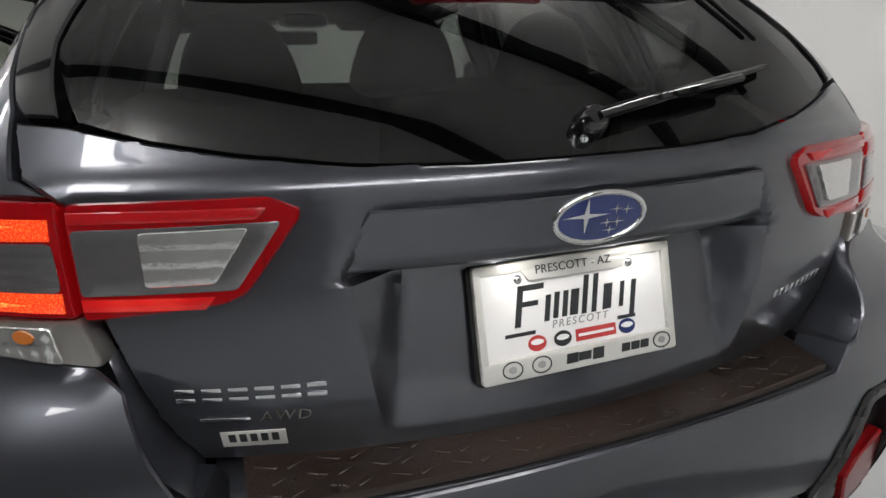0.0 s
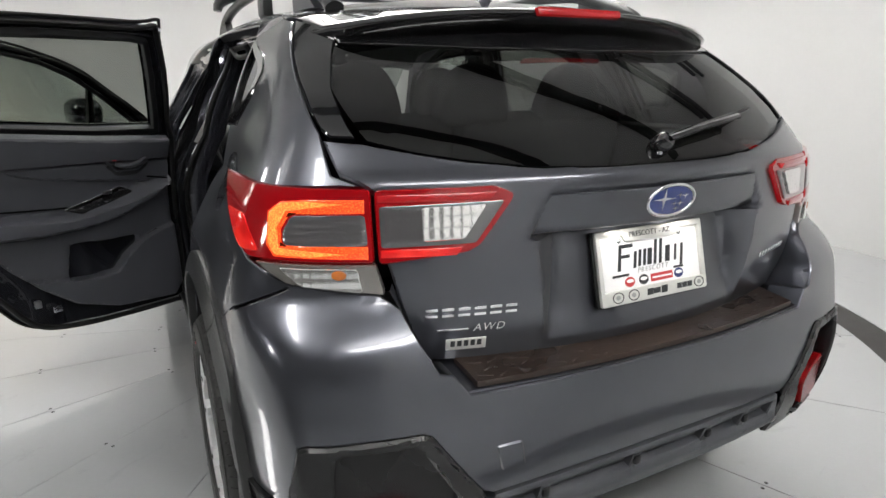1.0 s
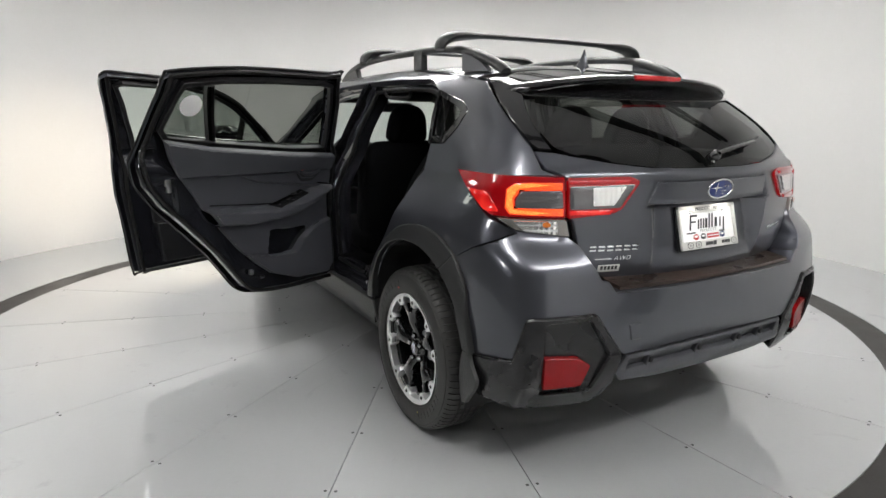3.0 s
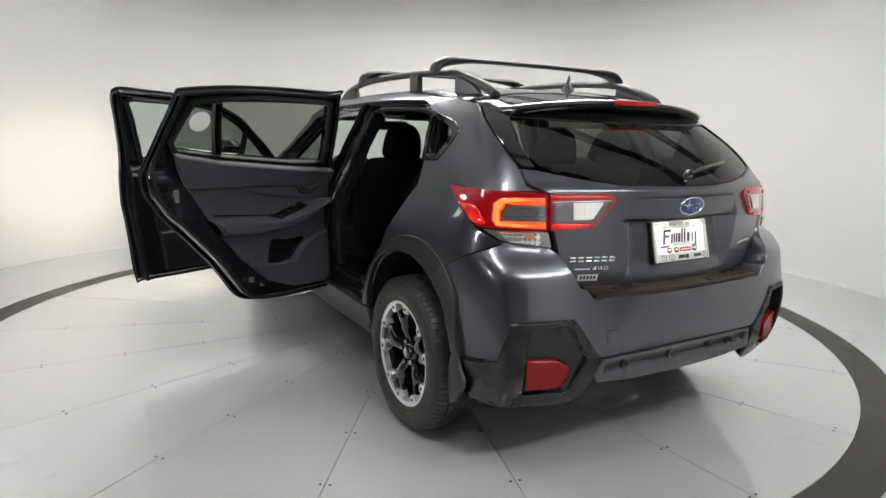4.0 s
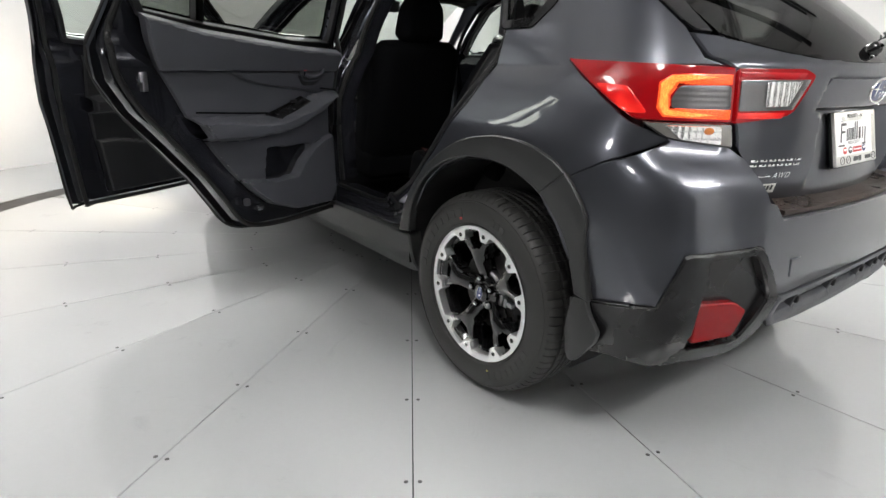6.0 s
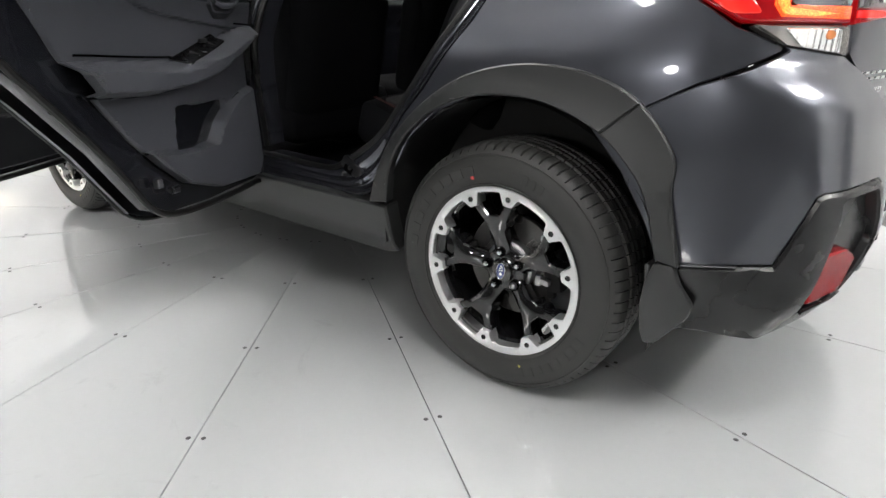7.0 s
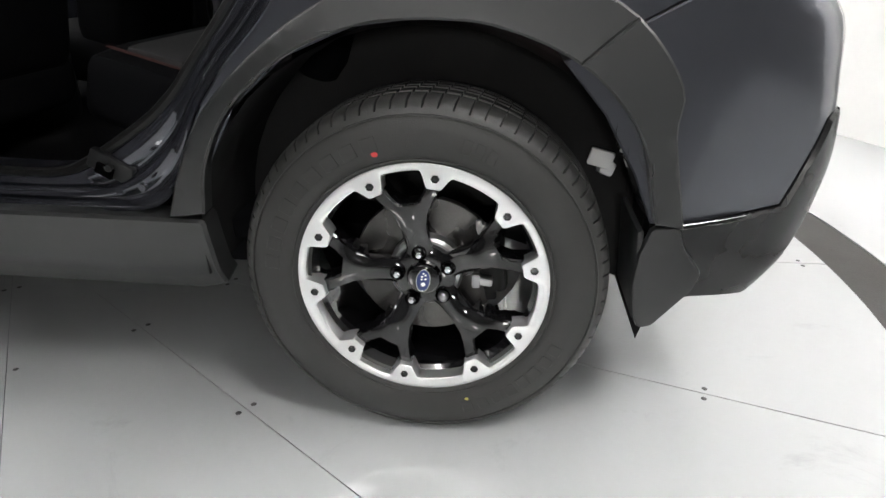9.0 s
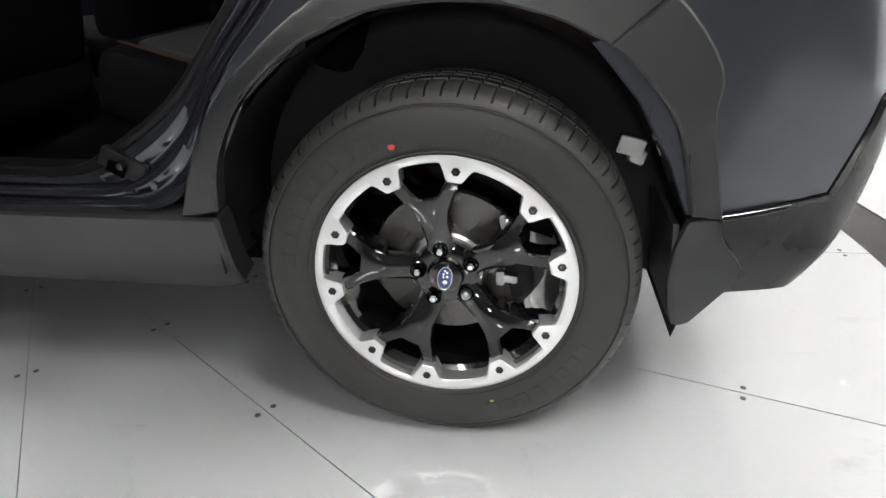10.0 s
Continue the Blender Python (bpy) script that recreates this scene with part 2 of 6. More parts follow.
def lathe(profile, n=64, m=None, closed=False):
    """Turns a line of (radius, height) about z."""
    bm = bmesh.new()
    rows = [[bm.verts.new((r * math.cos(2 * math.pi * i / n), r * math.sin(2 * math.pi * i / n), z)) for i in range(n)] for r, z in profile]
    pairs = list(zip(rows, rows[1:])) + ([(rows[-1], rows[0])] if closed else [])
    for a, b in pairs:
        for i in range(n):
            bm.faces.new((a[i], a[(i + 1) % n], b[(i + 1) % n], b[i]))
    if not closed:
        for row, (r, z) in ((rows[0], profile[0]), (rows[-1], profile[-1])):
            if r < 1e-4:
                bmesh.ops.remove_doubles(bm, verts=[v for v in row if v.is_valid], dist=1e-3)
    return moved(bm, m) if m else bm


def tube(points, r, n=8, loop=False, flat=1.0):
    """A pipe along points; r may be one radius for each point; flat squeezes it across z."""
    pts = [Vector(p) for p in points]
    bm = bmesh.new()
    rows = []
    k = len(pts)
    for i, p in enumerate(pts):
        d = (pts[(i + 1) % k] - pts[i - 1]) if loop or 0 < i < k - 1 else (pts[1] - pts[0] if i == 0 else pts[-1] - pts[-2])
        d.normalize()
        a = d.cross(Vector((0, 0, 1)))
        a = a.normalized() if a.length > 1e-3 else Vector((1, 0, 0))
        b = d.cross(a)
        rr = r[i] if isinstance(r, (list, tuple)) else r
        rows.append([bm.verts.new(p + a * (rr * math.cos(2 * math.pi * j / n)) + b * (rr * flat * math.sin(2 * math.pi * j / n))) for j in range(n)])
    for i in range(k if loop else k - 1):
        a, b = rows[i], rows[(i + 1) % k]
        for j in range(n):
            bm.faces.new((a[j], a[(j + 1) % n], b[(j + 1) % n], b[j]))
    if not loop:
        bm.faces.new(rows[0])
        bm.faces.new(rows[-1])
    return bm


def spline(points, n=8):
    """Points of a smooth line through the given ones."""
    pts = [Vector(p) for p in points]
    pts = [pts[0] * 2 - pts[1]] + pts + [pts[-1] * 2 - pts[-2]]
    out = []
    for i in range(1, len(pts) - 2):
        a, b, c, d = pts[i - 1:i + 3]
        for j in range(n):
            t = j / n
            out.append(0.5 * (2 * b + (c - a) * t + (2 * a - 5 * b + 4 * c - d) * t * t + (3 * b - a - 3 * c + d) * t ** 3))
    return out + [pts[-2]]


def flat(outline, depth, bevel=0.0, m=None, seg=2):
    """A plate with that outline in x and y, from z = 0 up to depth, its upper edges bevelled."""
    bm = bmesh.new()
    f = bm.faces.new([bm.verts.new((x, y, 0)) for x, y in outline])
    bm.normal_update()
    if f.normal.z < 0:
        f.normal_flip()
    top = bmesh.ops.extrude_face_region(bm, geom=[f])["geom"]
    for v in [g for g in top if isinstance(g, bmesh.types.BMVert)]:
        v.co.z = depth
    if bevel:
        edges = [e for e in bm.edges if all(abs(v.co.z - depth) < 1e-6 for v in e.verts)]
        bmesh.ops.bevel(bm, geom=edges, offset=bevel, segments=seg, profile=0.5, affect="EDGES")
    return moved(bm, m) if m else bm


def joined(*parts):
    bm = bmesh.new()
    for p in parts:
        me = bpy.data.meshes.new("scrap")
        p.to_mesh(me)
        p.free()
        bm.from_mesh(me)
        bpy.data.meshes.remove(me)
    return bm


def oval(a, b, n=32):
    return [(a * math.cos(2 * math.pi * i / n), b * math.sin(2 * math.pi * i / n)) for i in range(n)]


# ---- the studio: turntable floor, round wall, ceiling ----
FLOORPAINT = mat("grey_floor_paint", (0.45, 0.463, 0.469), 0.45, coat=1.0, grain=0.02, scale=6, blotch=0.04)
nt = FLOORPAINT.node_tree
geo = node(nt, "ShaderNodeNewGeometry")
smear = node(nt, "ShaderNodeTexNoise", Scale=2.6, Detail=9.0, Roughness=0.72, Distortion=1.2)
scuff = node(nt, "ShaderNodeMapRange")
scuff.inputs["From Min"].default_value, scuff.inputs["From Max"].default_value = 0.60, 0.72
scuff.inputs["To Min"].default_value, scuff.inputs["To Max"].default_value = 1.0, 0.84
dirty = node(nt, "ShaderNodeVectorMath")
dirty.operation = "SCALE"
bs = nt.nodes["Principled BSDF"]
bs.inputs["Coat IOR"].default_value = 2.1
src = bs.inputs["Base Color"].links[0].from_socket
nt.links.new(geo.outputs["Position"], smear.inputs["Vector"])
nt.links.new(smear.outputs["Fac"], scuff.inputs["Value"])
nt.links.new(src, dirty.inputs[0])
nt.links.new(scuff.outputs[0], dirty.inputs["Scale"])
nt.links.new(dirty.outputs[0], bs.inputs["Base Color"])
WALLPAINT = mat("white_wall_paint", (0.70, 0.697, 0.690), 0.55, grain=0.02, scale=4, bump=0.05, bump_scale=120, blotch=0.02)
RINGMAT = mat("dark_turntable_edge", (0.035, 0.032, 0.030), 0.5, grain=0.3, scale=20, bump=0.2, bump_scale=150, blotch=0.2)
BAYPAINT = mat("dark_grey_wall_paint", (0.07, 0.07, 0.07), 0.7, grain=0.04, scale=4, blotch=0.05)
CEILPAINT = mat("grey_ceiling_paint", (0.75, 0.75, 0.75), 0.7, grain=0.04, scale=6)
BEAMPAINT = mat("black_truss_paint", (0.02, 0.02, 0.02), 0.5, grain=0.1)
SCREW = mat("dark_screw_steel", (0.10, 0.10, 0.10), 0.4, metal=0.9)
DIFFUSER = lamp_mat("lit_diffuser", (1.0, 0.985, 0.96), PANEL_WATTS, (0.8, 0.8, 0.8))
HEADGLASS = lamp_mat("lit_lamp_head", (1.0, 0.985, 0.96), HEAD_WATTS, (0.8, 0.8, 0.8))
BACKPAINT = mat("pale_wall_paint", (0.70, 0.697, 0.69), 0.7, grain=0.04, scale=4, blotch=0.05)


def ring_slab(r0, r1, z0, z1, a0=0.0, a1=360.0, n=96):
    bm = bmesh.new()
    whole = a1 - a0 > 359.9
    rows = []
    for i in range(n if whole else n + 1):
        a = radians(a0 + (a1 - a0) * i / n)
        c, s = math.cos(a), math.sin(a)
        rows.append([bm.verts.new((r * c, r * s, z)) for r, z in ((r0, z0), (r1, z0), (r1, z1), (r0, z1))])
    for i in range(n):
        a, b = rows[i], rows[(i + 1) % len(rows)]
        for j in range(4):
            bm.faces.new((a[j], b[j], b[(j + 1) % 4], a[(j + 1) % 4]))
    if not whole:
        bm.faces.new(rows[0])
        bm.faces.new(rows[-1])
    return bm


AT_TABLE = Matrix.Translation((*TABLE, 0))
ground = tagged(part("floor", moved(ring_slab(2.985, BACK_R + 0.12, -0.12, 0.0), AT_TABLE), FLOORPAINT), "glossy pale grey painted studio floor round the turntable", "floor", kind="structure")
base = part("turntable_base", moved(ring_slab(0.001, 2.99, -0.14, -0.022), AT_TABLE), DARK)
tagged(base, "dark steel base under the turntable panels", "turntable", kind="structure")
# dark sheet out of view, added so the car's flank reflects less floor
tagged(part("bay_dark_sheet", moved(ring_slab(3.02, BACK_R - 0.02, 0.003, 0.009, 165, 232, n=64), AT_TABLE), BAYPAINT), "unseen dark grey sheet added on the floor to darken reflections", "carpet", kind="structure")
rim_band = tagged(part("turntable_edge", moved(ring_slab(2.792, 2.982, -0.08, -0.003, n=160), AT_TABLE), RINGMAT), "dark brown-black ring round the turntable", "turntable edge", kind="structure")
tagged(part("wall_round", moved(ring_slab(WALL_R, WALL_R + 0.12, 0.0, CEIL_Z, -75, 152, n=112), AT_TABLE), WALLPAINT), "smooth white curved studio wall", "wall", kind="structure")
# behind the camera: a deeper bay, added out of view to shape reflections
tagged(part("wall_bay", moved(ring_slab(BACK_R, BACK_R + 0.12, 0.0, CEIL_Z, 258, 289, n=30), AT_TABLE), BACKPAINT), "unseen plain pale wall of the added bay behind the turntable", "wall", kind="structure")
tagged(part("wall_bay_side", moved(ring_slab(BACK_R, BACK_R + 0.12, 0.0, CEIL_Z, 148, 257.9, n=70), AT_TABLE), BAYPAINT), "unseen plain dark grey side wall of the added bay", "wall", kind="structure")
for a in (152, 285):
    c = (WALL_R + BACK_R) / 2 + 0.06
    tagged(part("wall_return", box((BACK_R - WALL_R - 0.10, 0.12, CEIL_Z - 0.004), 0.004, pose(TABLE[0] + c * math.cos(radians(a)), TABLE[1] + c * math.sin(radians(a)), CEIL_Z / 2, 0, 0, a)), BAYPAINT), "unseen plain dark grey return wall of the added bay", "wall", kind="structure")
ceiling = tagged(part("ceiling", moved(ring_slab(0.001, BACK_R + 0.12, CEIL_Z, CEIL_Z + 0.1, n=96), AT_TABLE), CEILPAINT), "grey studio ceiling with black trusses", "ceiling", kind="structure")

# ---- black trusses and bright panels under the ceiling ----
for i, x in enumerate((-2.1, -0.7, 0.7, 2.1)):
    half = math.sqrt((WALL_R - 0.08) ** 2 - x * x)
    lay = Matrix.Translation((*TABLE, 0)) @ pose(0, 0, 0, 0, 0, 50)
    truss = tagged(part("ceiling_truss", joined(
        box((0.14, 2 * half, 0.05), 0.006, lay @ Matrix.Translation((x, 0, CEIL_Z - 0.20))),
        box((0.14, 2 * half, 0.05), 0.006, lay @ Matrix.Translation((x, 0, CEIL_Z - 0.03)))), BEAMPAINT),
        "black steel ceiling truss", "truss", "ceiling trusses", "structure")
# distance and bearing from the table's middle, turn, drop under the ceiling
PANELS = ((2.3, 8, 8, 0.27), (2.2, 58, 58, 0.27), (1.7, 105, 105, 0.27), (0.9, -30, -30, 0.27), (0.35, 90, 90, 0.27),
          # unseen fill panels, added to brighten the car's flank and rear
          (3.3, 192, 192, 0.45), (3.5, 232, 232, 0.27), (4.6, 262, 352, 0.27), (4.6, 277, 367, 0.27))
panel_light = bpy.data.objects.new("ceiling_light", None)
scene.collection.objects.link(panel_light)
part("frame", joined(*[box(s, 0.004, Matrix.Translation(p)) for s, p in (
    ((1.26, 0.03, 0.06), (0, 0.195, 0)), ((1.26, 0.03, 0.06), (0, -0.195, 0)), ((0.03, 0.36, 0.06), (0.615, 0, 0)), ((0.03, 0.36, 0.06), (-0.615, 0, 0)))]), BEAMPAINT, panel_light)
part("diffuser", box((1.198, 0.358, 0.02), 0.0), DIFFUSER, panel_light, "bright white diffuser")
tagged(panel_light, "rectangular lit white softbox out of view under the ceiling", "ceiling light", "ceiling lights")
for k, (r, a, turn, drop) in enumerate(PANELS):
    m = pose(TABLE[0] + r * math.cos(radians(a)), TABLE[1] + r * math.sin(radians(a)), CEIL_Z - drop, 0, 0, turn)
    if k == 0:
        panel_light.matrix_basis = m
    else:
        copy_thing(panel_light, m @ Matrix.Scale(0.65 if drop > 0.3 else 1.25 if r > 4 else 1.0, 4))
# one hangs upright beside the open front door and faces the car's rear quarter
aim = Vector((2.1, -2.5, -0.95)).normalized()
across = aim.cross(Vector((0, 0, 1))).normalized()
stand = Matrix((across.cross(aim), across, -aim)).transposed().to_4x4()
copy_thing(panel_light, Matrix.Translation((-2.95, 2.35, 1.98)) @ stand @ Matrix.Scale(0.85, 4))
tagged(part("lamp_hanger", tube([(-2.99, 2.40, 2.40), (-2.99, 2.40, CEIL_Z)], 0.012, 8), BEAMPAINT), "thin black rod under the ceiling", "rod", kind="structure")

# a round lamp on a stand in the bay, turned to the car's flank
stand_lamp = bpy.data.objects.new("studio_lamp", None)
scene.collection.objects.link(stand_lamp)
facing = pose(0, 0, 1.22, 0, -92, 0)
part("housing", moved(lathe([(0.02, 0.16), (0.08, 0.155), (0.15, 0.09), (0.195, 0.02), (0.20, -0.03), (0.188, -0.03), (0.184, 0.0)], 32), facing), BEAMPAINT, stand_lamp)
part("diffuser", moved(lathe([(0.0, 0.0), (0.182, 0.0), (0.182, 0.01)], 32), facing), HEADGLASS, stand_lamp, "bright round lamp glass")
part("pole", tube([(-0.13, 0, 0.02), (-0.13, 0, 1.22)], 0.014, 10), BEAMPAINT, stand_lamp)
part("base_plate", moved(lathe([(0.0, 0.022), (0.15, 0.020), (0.165, 0.010), (0.165, 0.0)], 32), Matrix.Translation((-0.13, 0, 0))), BEAMPAINT, stand_lamp)
tagged(stand_lamp, "round black studio lamp on a thin stand, lit", "studio light")
stand_lamp.matrix_basis = Matrix.Translation((-4.17, -0.17, 0.010))

# ---- the car's outer form ----
flank = curve([(0.2, 0.80), (0.34, 0.835), (0.45, 0.855), (0.6, 0.862), (0.75, 0.868), (0.86, 0.866), (0.96, 0.85), (1.05, 0.825), (1.10, 0.802),
               (1.205, 0.742), (1.317, 0.69), (1.42, 0.629), (1.48, 0.575), (1.53, 0.48)])
taper = curve([(-0.8, 0.83), (-0.66, 0.932), (-0.45, 0.988), (-0.2, 1.0), (0, 1), (0.6, 1.0), (2.2, 1.0), (2.8, 0.98), (3.3, 0.90), (3.6, 0.78)])
hatch_y = curve([(0.6, -0.70), (0.73, -0.725), (0.86, -0.757), (0.95, -0.762), (1.04, -0.757), (1.09, -0.752), (1.12, -0.735), (1.22, -0.648), (1.32, -0.515), (1.42, -0.355), (1.5, -0.22)])
bumper_y = curve([(0.22, -0.60), (0.3, -0.68), (0.4, -0.745), (0.5, -0.78), (0.6, -0.795), (0.7, -0.80), (0.8, -0.795), (0.88, -0.770), (0.95, -0.762)])
front_y = curve([(0.2, 3.36), (0.35, 3.50), (0.6, 3.56), (0.8, 3.54), (0.95, 3.42), (1.02, 3.25)])
AXIS = 0.3


def side(y, z):
    over_doors = 0.040 * step(0.30, 0.85, y) * step(1.34, 1.50, z)
    return flank(z) * taper(max(-0.8, min(3.6, y))) + over_doors


def wrap(profile, bend, p, chamfer=None):
    """The body's skin by the angle about an upright axis and the height: a bowed rear, the flanks, and a rounded corner between."""
    def f(th, z):
        dx, dy = -math.sin(th), -math.cos(th)
        c = AXIS - profile(z)
        q = bend(z) * dx * dx
        if q < 1e-9:
            rr = c / -dy if dy < -1e-9 else 1e9
        else:
            disc = dy * dy + 4 * q * c
            rr = (dy + math.sqrt(disc)) / (2 * q) if disc > 0 else 1e9
        rs = 1e9
        if abs(dx) > 1e-6:
            rs = 0.8 / abs(dx)
            for _ in range(10):
                rs = side(AXIS + rs * dy, z) / abs(dx)
        m = min(rr, rs)
        k = p(z)
        r = m * ((m / rr) ** k + (m / rs) ** k) ** (-1 / k)
        if chamfer:
            # a facet across the corner, through x = 0.56
            y0, slope = chamfer[0](z), chamfer[1](z)
            run = slope * abs(dx) - dy
            rc = (AXIS - y0 + 0.56 * slope) / run if run > 0.05 else 1e9
            m = min(r, rc)
            r = m * ((m / r) ** 110 + (m / rc) ** 110) ** (-1 / 110)
        return (r * dx, AXIS + r * dy, z)
    return f


hatch = wrap(hatch_y, lambda z: 0.325, lambda z: 22.0)
bumper = wrap(bumper_y, curve([(0.22, 0.01), (0.39, 0.025), (0.5, 0.05), (0.58, 0.085), (0.66, 0.125), (0.72, 0.165), (0.80, 0.19), (0.86, 0.245), (0.90, 0.312), (0.95, 0.325)]), lambda z: 44.0 - 10.0 * step(0.72, 0.90, z),
              (curve([(0.22, -0.60), (0.30, -0.672), (0.39, -0.735), (0.50, -0.766), (0.60, -0.778), (0.65, -0.777), (0.72, -0.780), (0.80, -0.786), (0.854, -0.781), (0.90, -0.752), (0.93, -0.716)]),
               curve([(0.3, 0.34), (0.5, 0.34), (0.65, 0.37), (0.80, 0.48), (0.93, 0.68)])))


def flankmap(y, z):
    return (-side(y, z), y, z)


def frontmap(th, z):
    """The nose, by the angle about an upright axis between the front wheels."""
    dx, dy = math.sin(th), math.cos(th)
    c = front_y(z) - 2.3
    q = 0.35 * dx * dx
    rr = c / dy if q < 1e-9 else (-dy + math.sqrt(dy * dy + 4 * q * c)) / (2 * q)
    rs = 1e9
    if abs(dx) > 1e-6:
        rs = 0.8 / abs(dx)
        for _ in range(10):
            rs = side(2.3 + rs * dy, z) / abs(dx)
    m = min(rr, rs)
    r = m * ((m / rr) ** 10 + (m / rs) ** 10) ** -0.1
    return (r * dx, 2.3 + r * dy, z)


def turn_x(surf, x, z):
    """The angle at which surf has that x, at the rear."""
    lo, hi = 0.0, 0.9
    for _ in range(40):
        m = (lo + hi) / 2
        lo, hi = (m, hi) if -surf(m, z)[0] < abs(x) else (lo, m)
    return lo if x <= 0 else -lo


def turn_y(surf, y, z):
    """The angle at which surf has that y, on the flank."""
    lo, hi = 0.3, 3.0
    for _ in range(40):
        m = (lo + hi) / 2
        lo, hi = (m, hi) if surf(m, z)[1] < y else (lo, m)
    return lo


def rear(surf, pts):
    return [(turn_x(surf, x, z), z) for x, z in pts]


def along(surf, pts):
    return [(turn_y(surf, y, z), z) for y, z in pts]


def at(pts):
    """Angles of points given by x, y, z."""
    return [(math.atan2(-x, AXIS - y), z) for x, y, z in pts]


def both(pts):
    """A left half outline, closed with its mirror image."""
    return pts + [(-u, v) for u, v in reversed(pts)]


roof_mid = curve([(-0.45, 1.452), (-0.1, 1.505), (0.4, 1.547), (1.0, 1.572), (1.5, 1.560), (1.85, 1.505), (2.0, 1.46)])
roof_edge = curve([(-0.45, 1.385), (-0.115, 1.44), (0.2, 1.482), (0.6, 1.518), (1.2, 1.528), (1.6, 1.505), (1.9, 1.43), (2.0, 1.40)])


def roofmap(y, s):
    e = roof_edge(y)
    return (s * side(y, e), y, roof_mid(y) - (roof_mid(y) - e) * abs(s) ** 2.6)


car = bpy.data.objects.new("car", None)
scene.collection.objects.link(car)
tagged(car, "dark grey metallic crossover car with two doors open", "car")

OPEN_REAR = [(0.480, 0.475), (0.444, 0.533), (0.420, 0.596), (0.384, 0.661), (0.330, 0.729), (0.262, 0.798), (0.131, 0.967), (0.074, 1.096), (0.069, 1.201), (0.132, 1.316), (0.205, 1.414)]
SIDES = ((False, "left"), (True, "right"))
SEAM = at([(-0.57, -0.115, 1.432), (-0.637, -0.25, 1.365), (-0.663, -0.40, 1.27), (-0.663, -0.50, 1.198), (-0.650, -0.545, 1.125)])
LAMP_OUT_TOP = at([(-0.601, -0.60, 1.100), (-0.75, -0.49, 1.104), (-0.80, -0.25, 1.108)])
LAMP_OUT_LOW = at([(-0.776, -0.438, 0.965), (-0.728, -0.518, 0.928), (-0.598, -0.62, 0.906)])
SEAM_QB = along(bumper, [(-0.225, 0.745), (-0.33, 0.797), (-0.44, 0.855)]) + at([(-0.735, -0.535, 0.920)])
ARCH_IN_RAW = [(0.401, 0.464), (0.382, 0.558), (0.325, 0.657), (0.225, 0.742), (0.11, 0.790), (0.011, 0.803), (-0.092, 0.800), (-0.180, 0.776), (-0.250, 0.742), (-0.305, 0.697), (-0.362, 0.620), (-0.402, 0.479)]
ARCH_OUT_RAW = [(0.475, 0.451), (0.438, 0.545), (0.376, 0.652), (0.25, 0.768), (0.133, 0.838), (0.014, 0.871), (-0.106, 0.879), (-0.225, 0.862), (-0.332, 0.811), (-0.413, 0.710), (-0.417, 0.625), (-0.452, 0.470)]
ARCH_OUT = [(v.x, v.y) for v in spline([(y, z, 0) for y, z in ARCH_OUT_RAW], 4)]
ARCH_IN = [(v.x, v.y) for v in spline([(y, z, 0) for y, z in ARCH_IN_RAW], 4)]
QUARTER_GLASS = [(0.168, 1.398), (-0.06, 1.345), (-0.118, 1.318), (-0.09, 1.262), (-0.045, 1.208), (0.085, 1.203)]

def haunch(y, z):
    """The shoulder over the rear wheel: it slopes in up to a crease, above which the side stands steeper."""
    k = max(0.0, min(1.0, (z - 0.90) / 0.198)) if z < 1.098 else max(0.0, 1.0 - (z - 1.098) / 0.105)
    return -0.034 * k * step(-0.42, 0.06, y)


